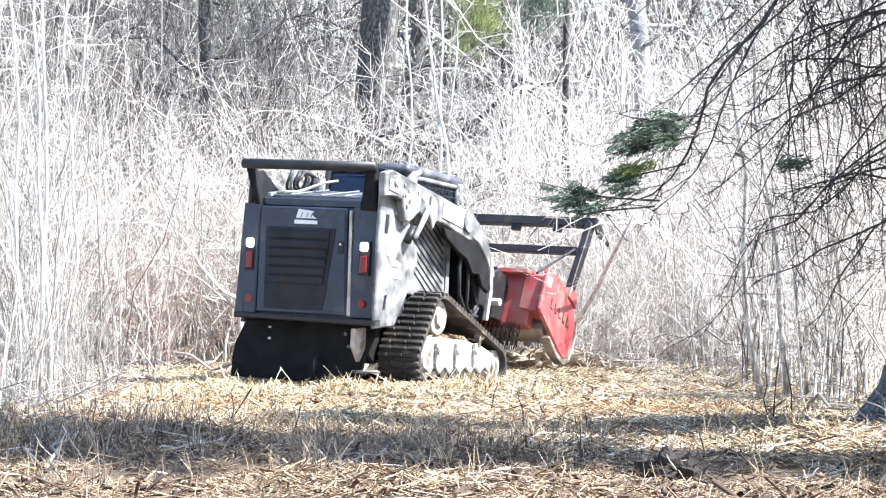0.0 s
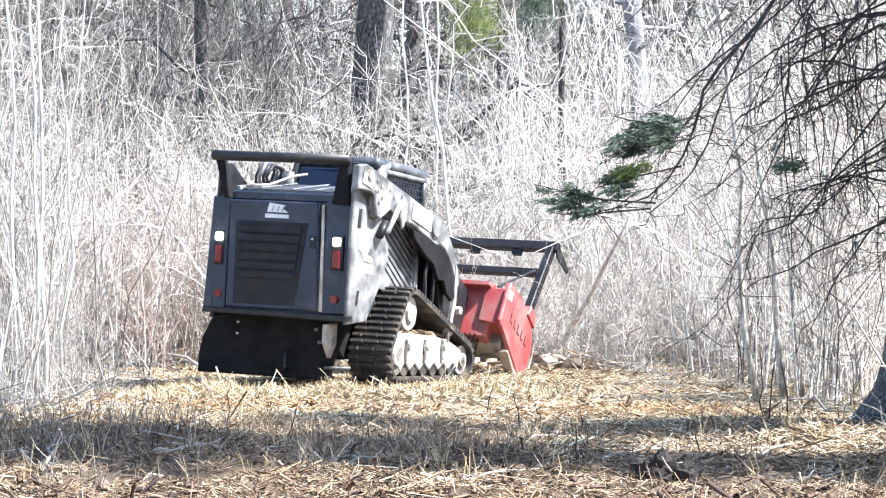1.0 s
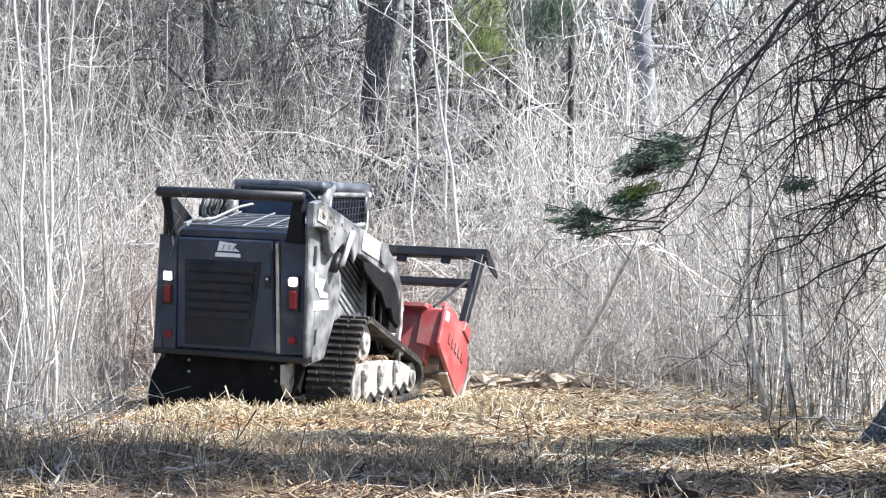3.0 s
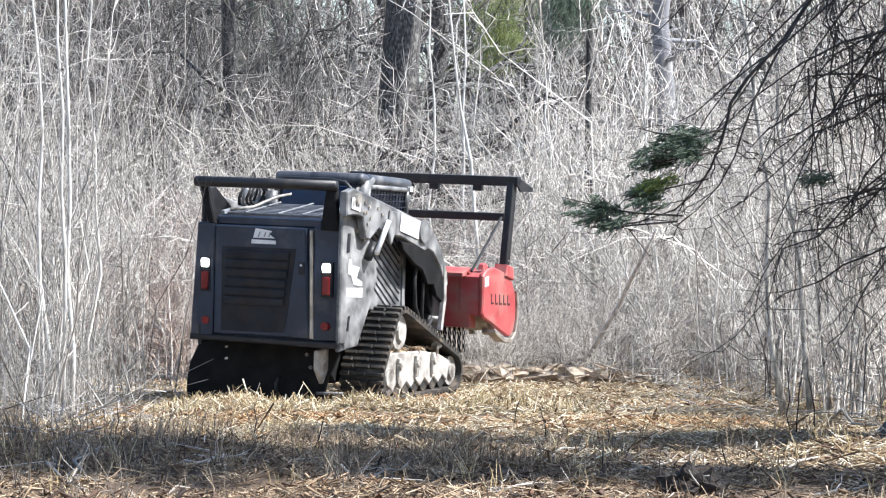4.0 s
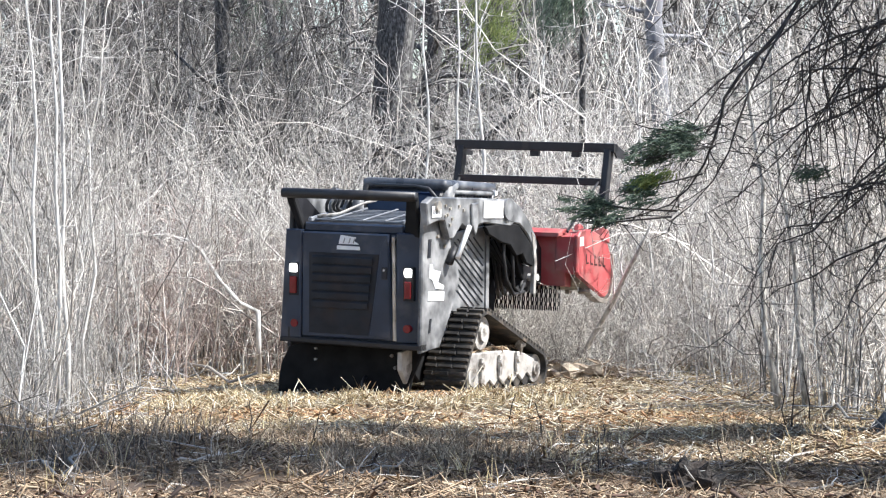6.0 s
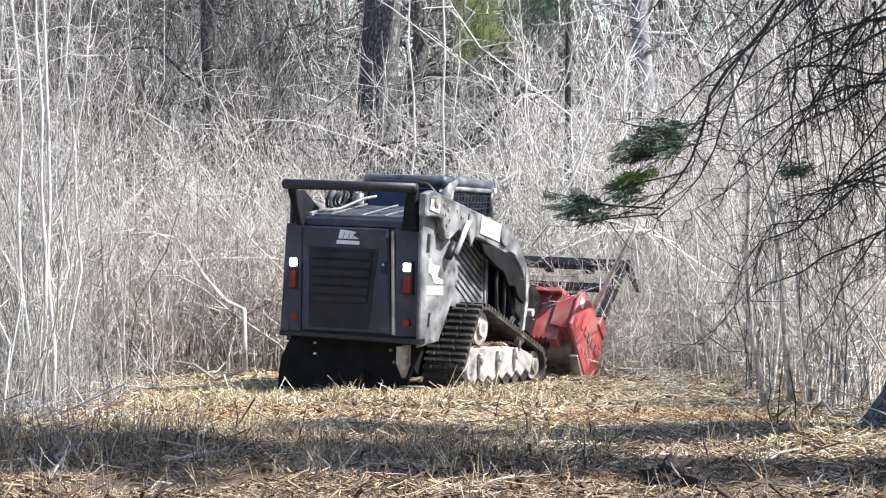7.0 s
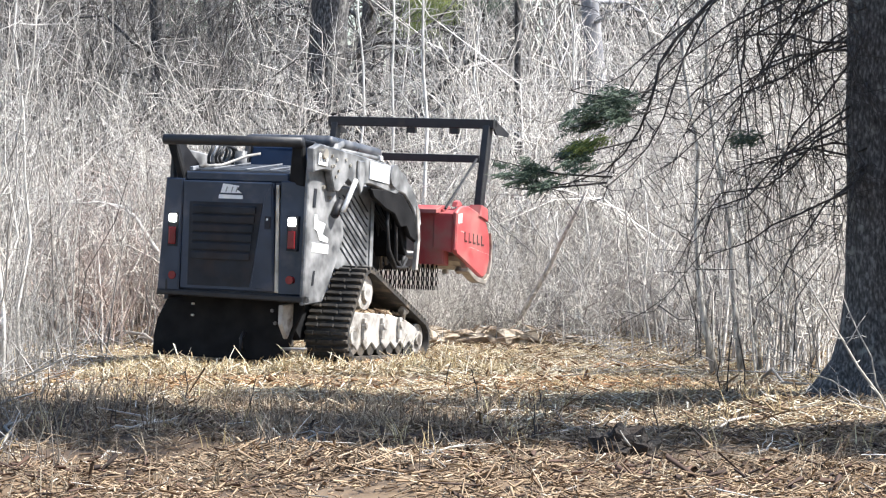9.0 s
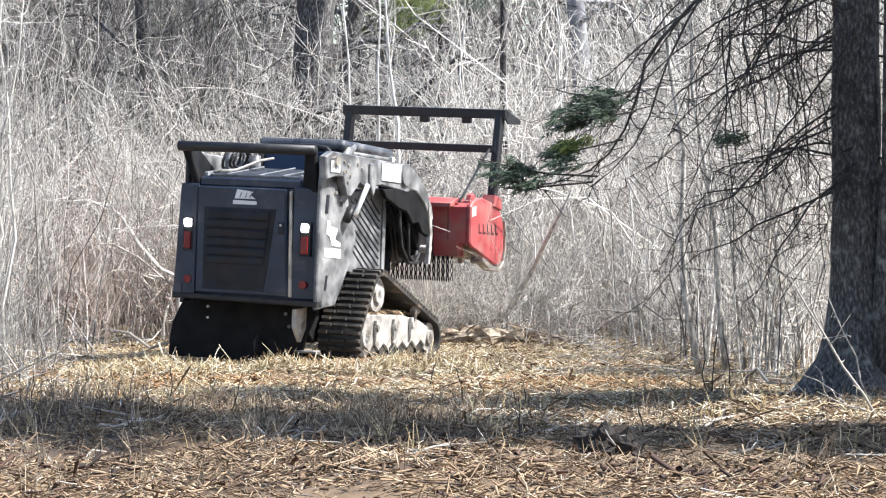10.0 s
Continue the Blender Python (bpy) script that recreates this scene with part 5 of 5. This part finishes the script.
        part("cylinder_rod", tube([(s * 0.9, -0.98, 1.4), (s * 0.9, -0.72, 1.7)], 0.026, 12), M["chrome"], loader, "bright chrome cylinder rod", smooth=True)
    for k in range(5):
        x = 0.5 + 0.04 * k
        pts = [(x, 0.2 + 0.05 * k, 1.5), (x + 0.05, 0.55 + 0.04 * k, 1.3 - 0.05 * k), (x + 0.02, 0.7, 1.05), (x - 0.1, 1.0 + 0.03 * k, 0.85 + 0.04 * k), (x - 0.15, 1.3, 0.95)]
        part("hose", tube(pts, 0.02, 7), M["hose"], loader, smooth=True)


loader_body()


def lift_arms():
    py, pz = ARM_PIVOT
    outline = [(-1.6, 1.96), (-1.45, 2.02), (-0.39, 1.99), (0.18, 1.97), (0.34, 1.93), (0.43, 1.84), (0.42, 1.74), (0.3, 1.69),
               (-0.32, 1.74), (-0.69, 1.69), (-0.82, 1.74), (-1.0, 1.6), (-1.1, 1.6), (-1.2, 1.78), (-1.36, 1.78), (-1.55, 1.74)]
    outline = [(y - py, z - pz) for y, z in outline]
    arms = part("lift_frame", tube([(-0.74, -0.19, 0.085), (0.74, -0.19, 0.085)], 0.05, 14), M["black_steel"], loader, "black loader arms with rear cross tube", smooth=True)
    arms.matrix_basis = pose(0, py, pz)
    for s in (-1, 1):
        a, b = (0.79, 0.87) if s > 0 else (-0.8, -0.72)
        out = outline if s > 0 else [(max(y, 0.05), z if z < 0 else z * 0.4) for y, z in outline[1:-2]]
        part("arm", plate(out, a, b, 0.012), M["side_paint"], arms, "dusty black steel loader arm with painted sun sheen")
        leg = [(0.1, 1.86), (0.45, 1.84), (0.79, 1.63), (0.86, 1.35), (0.87, 1.02), (0.8, 0.98), (0.76, 1.2), (0.66, 1.46), (0.32, 1.64), (0.1, 1.7)]
        part("front_leg", plate([(y - py, z - pz) for y, z in leg], min(s * 0.66, s * 0.77), max(s * 0.66, s * 0.77), 0.012), M["black_steel"], arms, "black steel front leg of the arm")
        up = rear_panel([(s * 0.73, 0.13), (s * 0.64, 0.13), (s * 0.56, -0.32), (s * 0.73, -0.32)] if s > 0 else [(-0.74, 0.13), (-0.65, 0.13), (-0.545, -0.3), (-0.62, -0.3)], -0.21, -0.12, 0.012)
        for v in up.verts:
            v.co.y += 0.28 * (0.16 - v.co.z)
        part("upright", up, M["void"], arms)
    elbow = [(0.16, 1.965), (0.34, 1.955), (0.5, 1.9), (0.72, 1.76), (0.9, 1.58), (0.95, 1.44), (0.88, 1.42), (0.72, 1.58), (0.5, 1.71), (0.3, 1.73), (0.16, 1.75)]
    part("arm_elbow", plate([(y - py, z - pz) for y, z in elbow], 0.8, 0.874, 0.014), M["side_paint"], arms, "dusty bent elbow of the arm with painted sun sheen")
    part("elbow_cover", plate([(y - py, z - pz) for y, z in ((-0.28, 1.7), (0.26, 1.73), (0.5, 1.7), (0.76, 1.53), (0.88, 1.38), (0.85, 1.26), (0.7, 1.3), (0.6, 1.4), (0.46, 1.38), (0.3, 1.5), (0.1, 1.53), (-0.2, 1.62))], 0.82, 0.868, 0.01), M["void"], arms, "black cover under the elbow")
    for k in range(6):
        pts = [(0.8 - 0.03 * (k % 3), yy - py, zz - pz) for yy, zz in ((0.3 + 0.05 * k, 1.62), (0.28 + 0.07 * k, 1.4), (0.36 + 0.06 * k, 1.15 - 0.03 * k), (0.55 + 0.05 * k, 0.98), (0.8, 1.0 + 0.03 * k))]
        part("hose", tube(pts, 0.018, 7), M["hose"], arms, smooth=True)
    x = (0.876, 0.881)
    part("arm_sticker", plate([(-0.36 - py, 1.79 - pz), (-0.36 - py, 1.965 - pz), (0.1 - py, 1.955 - pz), (0.1 - py, 1.78 - pz)], *x, 0), M["decal"], arms, "white rectangular sticker")
    st = part("arm_sticker", plate([(-1.5 - py, 1.82 - pz), (-1.5 - py, 1.93 - pz), (-1.3 - py, 1.93 - pz), (-1.3 - py, 1.82 - pz)], *x, 0), M["decal"], arms, "small white sticker with grey marks")
    for k in range(3):
        y = -1.48 + 0.06 * k
        part("mark_bar", plate([(y - py, 1.85 - pz), (y - py, 1.9 - pz), (y + 0.035 - py, 1.9 - pz), (y + 0.035 - py, 1.85 - pz)], 0.8815, 0.883, 0), M["grey_ink"], arms)
    part("pivot_lug", plate([(-0.64 - py, 1.72 - pz), (-0.66 - py, 1.94 - pz), (-0.52 - py, 1.95 - pz), (-0.5 - py, 1.74 - pz), (-0.56 - py, 1.62 - pz)], 0.872, 0.9, 0.01), M["side_paint"], arms)
    part("elbow_disc", tube([(0.872, 0.2 - py, 1.87 - pz), (0.9, 0.2 - py, 1.87 - pz)], 0.11, 20), M["side_paint"], arms)
    part("pivot_pin", tube([(0.87, 0, 0), (0.905, 0, 0)], 0.05, 14), M["bare_steel"], arms)
    for yy, zz in ((-1.2, 1.93), (-1.1, 1.9), (-1.15, 1.84), (-1.05, 1.8), (-1.2, 1.83), (-1.1, 1.74), (-0.9, 1.92), (-0.8, 1.88), (-0.58, 1.88), (-0.57, 1.72)):
        part("bolt", tube([(0.87, yy - py, zz - pz), (0.885, yy - py, zz - pz)], 0.016, 7), M["bare_steel"], arms)
    part("front_web", plate([(0.45 - py, 1.8 - pz), (0.76 - py, 1.6 - pz), (0.8 - py, 1.1 - pz), (0.7 - py, 1.2 - pz), (0.55 - py, 1.5 - pz)], -0.72, 0.79, 0.01), M["void"], arms)
    part("front_plate", plate([(0.78 - py, 1.62 - pz), (0.85 - py, 1.58 - pz), (0.92 - py, 1.3 - pz), (0.9 - py, 0.98 - pz), (0.85 - py, 0.98 - pz), (0.86 - py, 1.3 - pz)], 0.84, 0.885, 0.004), M["undercarriage"], arms, "worn pale curved front plate")
    return arms


arms = lift_arms()


def mulcher():
    """Mulcher head; its own origin is the upper rear corner of the end plates."""
    outline = [(0.0, -0.06), (0.05, -0.015), (0.14, 0.012), (0.3, 0.01), (0.6, -0.07), (0.77, -0.16), (0.85, -0.28), (0.88, -0.42), (0.87, -0.58), (0.82, -0.7), (0.74, -0.745), (0.66, -0.735), (0.02, -0.485), (-0.015, -0.44)]
    shell = [(0.05, -0.03), (0.25, -0.02), (0.66, -0.12), (0.8, -0.3), (0.7, -0.34), (0.2, -0.34), (0.2, -0.62), (0.06, -0.6)]
    head = part("mulcher_head", plate(shell, -0.9, 0.78, 0.012), M["red"], loader, "red drum mulcher attachment with steel guard frame")
    for s in (-1, 1):
        a, b = sorted((s * 0.9, s * 0.95))
        e = part("end_plate", plate(outline, a, b, 0.014), M["red"], head, "sunlit red end plate with dark lettering bars" if s > 0 else "red end plate")
        # chamfered collar between housing and end plate
        collar = [(0.02, -0.07), (0.12, -0.02), (0.28, -0.02), (0.58, -0.1), (0.74, -0.2), (0.82, -0.36), (0.76, -0.46), (0.5, -0.5), (0.02, -0.47)]
        a, b = sorted((s * 0.66, s * 0.9))
        bm = plate(collar, a, b, 0.02)
        for v in bm.verts:
            if abs(v.co.x) < 0.75:
                v.co.y, v.co.z = 0.06 + (v.co.y - 0.06) * 0.86, -0.08 + (v.co.z + 0.08) * 0.9
        part("collar", bm, M["red"], head)
        part("skid_shoe", plate([(0.3, -0.64), (0.54, -0.735), (0.66, -0.755), (0.75, -0.765), (0.84, -0.71), (0.885, -0.58), (0.895, -0.42), (0.865, -0.28), (0.89, -0.28), (0.925, -0.42), (0.915, -0.6), (0.86, -0.74), (0.75, -0.81), (0.62, -0.8), (0.5, -0.77), (0.29, -0.67)], min(s * 0.86, s * 0.965), max(s * 0.86, s * 0.965), 0.004), M["bare_steel"], head, "worn pale steel skid edge")
        part("lifting_lug", plate([(0.1, 0.0), (0.12, 0.05), (0.17, 0.065), (0.22, 0.045), (0.24, 0.0)], min(s * 0.84, s * 0.9), max(s * 0.84, s * 0.9), 0.008), M["red"], head)
    for k in range(5):
        y, z = 0.2 + 0.11 * k, -0.31 - 0.012 * k
        part("letter_bar", plate([(y, z - 0.055), (y, z + 0.055), (y + 0.022, z + 0.053), (y + 0.022, z - 0.057)], 0.951, 0.9525, 0), M["ink"], head)
        part("letter_bar", plate([(y + 0.03, z - 0.056), (y + 0.03, z - 0.035), (y + 0.072, z - 0.037), (y + 0.072, z - 0.058)], 0.951, 0.9525, 0), M["ink"], head)
    part("warning_label", plate([(0.03, -0.17), (0.03, -0.07), (0.13, -0.065), (0.13, -0.165)], 0.951, 0.9525, 0), M["decal"], head)
    part("top_shelf", plate([(-0.06, -0.03), (-0.06, -0.07), (0.3, -0.05), (0.3, 0.0), (0.1, 0.01)], -0.88, 0.74, 0.006), M["red"], head)
    for x in (-0.6, -0.1, 0.4):
        part("rib", plate([(-0.02, -0.07), (0.06, -0.07), (0.06, -0.58), (0.02, -0.58)], x, x + 0.03, 0.004), M["red"], head)
    # hitch towards the arms
    part("hitch_plate", plate([(-0.28, -0.1), (-0.05, -0.12), (0.04, -0.2), (0.05, -0.6), (-0.3, -0.66)], -0.56, 0.5, 0.012), M["black_steel"], head)
    for x in (-0.5, 0.46):
        part("hitch_ear", plate([(-0.6, -0.3), (-0.25, -0.12), (-0.2, -0.6), (-0.55, -0.62)], x, x + 0.05, 0.01), M["black_steel"], head)
    part("hitch_pin", tube([(0.4, -0.3, -0.5), (0.62, -0.3, -0.5)], 0.04, 10), M["undercarriage"], head)
    # drum with teeth
    drum = part("drum", tube([(-0.86, 0.45, -0.5), (0.86, 0.45, -0.5)], 0.165, 18), M["bare_steel"], head, "worn steel cutting drum")
    for k in range(44):
        a, x = k * 2.4, -0.82 + 1.64 * k / 43
        m = pose(x, 0.45, -0.5, math.degrees(a))
        part("tooth", add_box(bmesh.new(), -0.025, 0.025, -0.03, 0.03, 0.145, 0.21, 0, m), M["bare_steel"], drum)
    # hanging chain curtain
    for row in range(2):
        for k in range(30):
            x = -0.86 + 0.053 * k
            bm = bmesh.new()
            for j in range(6):
                z = -0.6 - 0.045 * j
                w = 0.011 if j % 2 else 0.004
                add_tube(bm, [(x - w, 0.02 + 0.1 * row, z), (x - w, 0.02 + 0.1 * row, z - 0.045)], 0.005, 4)
                add_tube(bm, [(x + w, 0.02 + 0.1 * row + 0.008, z), (x + w, 0.02 + 0.1 * row + 0.008, z - 0.045)], 0.005, 4)
            part("chain", bm, M["void"], head)
    # guard frame above
    for s in (-1, 1):
        a, b = sorted((s * 0.85, s * 0.93))
        part("guard_post", plate([(0.62, -0.1), (0.72, -0.12), (0.93, 0.82), (0.83, 0.86)], a, b, 0.008), M["black_steel"], head, "black steel guard post")
        part("post_bracket", plate([(0.55, -0.1), (0.6, 0.02), (0.76, -0.02), (0.78, -0.16)], min(s * 0.82, s * 0.97), max(s * 0.82, s * 0.97), 0.01), M["red"], head)
        part("gusset", plate([(0.84, 0.84), (0.9, 0.91), (1.28, 0.78), (1.26, 0.74), (0.93, 0.76)], min(s * 0.95, s * 0.97), max(s * 0.95, s * 0.97), 0.004), M["black_steel"], head)
        part("stay_rod", tube([(s * 0.78, 0.08, -0.02), (s * 0.84, 0.72, 0.5)], 0.014, 8), M["black_steel"], head)
    part("guard_bar", box(-0.97, 0.97, 0.84, 0.94, 0.82, 0.92, 0.01), M["black_steel"], head, "black steel top guard bar")
    part("guard_bar", box(-0.88, 0.86, 0.74, 0.82, 0.46, 0.54, 0.01), M["black_steel"], head, "black steel lower guard bar")
    for x in (0.0, 0.5):
        part("guard_tab", box(x - 0.05, x + 0.05, 0.86, 0.92, 0.76, 0.825, 0.006), M["black_steel"], head)
    return head


head = mulcher()

# ---------------------------------------------------------------- what moves
LOADER_ROWS = [
    (0.0, -0.660, 32.107, -0.046, -2.36, 1.81, -27.72),
    (0.5, -0.761, 31.975, -0.026, -3.09, 2.09, -27.92),
    (1.0, -0.943, 31.753, 0.039, -2.09, 2.31, -25.40),
    (1.5, -1.118, 31.571, 0.044, -2.80, 2.04, -24.26),
    (2.0, -1.321, 31.339, 0.037, -0.38, 1.91, -21.67),
    (2.5, -1.501, 31.016, 0.020, 3.42, 2.45, -20.23),
    (2.7, -1.520, 31.000, 0.015, 4.00, 2.45, -20.00),
    (3.8, -1.350, 31.320, 0.012, 2.20, 2.15, -22.80),
    (4.0, -1.305, 31.382, 0.019, 1.93, 2.13, -23.05),
    (4.5, -1.140, 31.528, 0.026, -1.14, 1.89, -24.92),
    (5.0, -0.892, 31.835, 0.009, -2.31, 2.20, -25.39),
    (5.5, -0.609, 32.229, -0.026, 0.38, 2.23, -25.99),
    (5.7, -0.505, 32.380, -0.045, 2.70, 2.20, -26.20),
    (6.8, -0.285, 32.710, -0.060, 2.50, 2.20, -26.90),
    (7.0, -0.267, 32.715, -0.045, 1.94, 2.19, -26.93),
    (7.5, -0.438, 32.362, -0.053, 1.30, 2.27, -26.97),
    (8.0, -0.682, 31.934, -0.042, -2.00, 2.10, -26.67),
    (8.5, -0.892, 31.623, 0.009, -2.05, 2.20, -25.50),
    (9.0, -0.958, 31.544, 0.009, -1.71, 1.99, -24.90),
    (9.5, -0.834, 31.808, 0.004, -1.94, 2.26, -25.59),
    (10.0, -0.688, 32.098, -0.024, -0.31, 2.40, -25.42),
]
ARM_AND_HEAD_ROWS = [
    (0.0, -10.0, 1.934, 1.162, -19.5),
    (0.5, -11.4, 1.817, 1.088, -22.3),
    (1.0, -13.8, 1.874, 0.965, -25.9),
    (1.5, -15.6, 1.667, 0.944, -26.3),
    (2.0, -15.0, 1.820, 0.906, -27.0),
    (2.5, -16.3, 1.771, 0.821, -27.7),
    (2.7, -16.8, 1.770, 0.765, -28.5),
    (3.8, -11.9, 1.530, 1.095, -2.0),
    (4.0, -11.0, 1.549, 1.124, 1.6),
    (4.5, -7.6, 1.681, 1.321, 0.9),
    (5.0, -4.0, 1.658, 1.473, 5.0),
    (5.5, 0.0, 1.764, 1.654, 4.4),
    (5.7, 1.0, 1.770, 1.680, 4.5),
    (6.8, -12.4, 1.935, 0.865, -33.5),
    (7.0, -12.3, 1.944, 0.880, -35.5),
    (7.5, -12.0, 1.895, 0.906, -32.9),
    (8.0, -11.1, 1.686, 1.069, -24.2),
    (8.5, -8.4, 1.643, 1.270, -10.1),
    (9.0, -3.6, 1.621, 1.496, 1.5),
    (9.5, 1.5, 1.626, 1.717, 6.7),
    (10.0, -2.2, 1.697, 1.549, 3.9),
]


def motions():
    loader_rows = [(t, pose(x, y, z, rx, ry, rz)) for t, x, y, z, rx, ry, rz in LOADER_ROWS]
    walk(loader, loader_rows)
    walk(sapling, [(t, pose(at(835, 36.6), 36.6, -0.13, 0, a)) for t, a in ((0, -7.5), (2.5, -7.5), (4.5, -7), (5.7, -6), (6.3, 3), (6.8, 11), (6.9, 20), (7.0, 26), (7.1, 20),
                                                                              (7.2, 12.5), (7.4, 5), (7.6, 0), (8.0, -1.5), (9.0, 0), (10.0, -4))])
    walk(arms, [(t, pose(0, ARM_PIVOT[0], ARM_PIVOT[1], a)) for t, a, _, _, _ in ARM_AND_HEAD_ROWS])
    walk(head, [(t, pose(0, y, z, tilt)) for t, _, y, z, tilt in ARM_AND_HEAD_ROWS])
    # way run by each track, from the keyed path
    times = [k / 10 for k in range(101)]
    ts = [r[0] for r in LOADER_ROWS]
    xs, ys, hs = (np.interp(times, ts, [r[c] for r in LOADER_ROWS]) for c in (1, 2, 6))
    for (lugs, loop, lengths, total), side in zip(TRACKS, (1, -1)):
        h = np.radians(hs)
        px, py = xs + np.cos(h) * 0.76 * side, ys + np.sin(h) * 0.76 * side
        run = np.concatenate([[0], np.cumsum(np.diff(px) * -np.sin(h[1:]) + np.diff(py) * np.cos(h[1:]))])
        for ob, s0 in lugs:
            rows = []
            for t, r in zip(times, run):
                y, z, a = loop_at(loop, lengths, total, s0 - r)
                rows.append((t, pose(0, y, z, math.degrees(a) - 90)))
            walk(ob, rows)


motions()
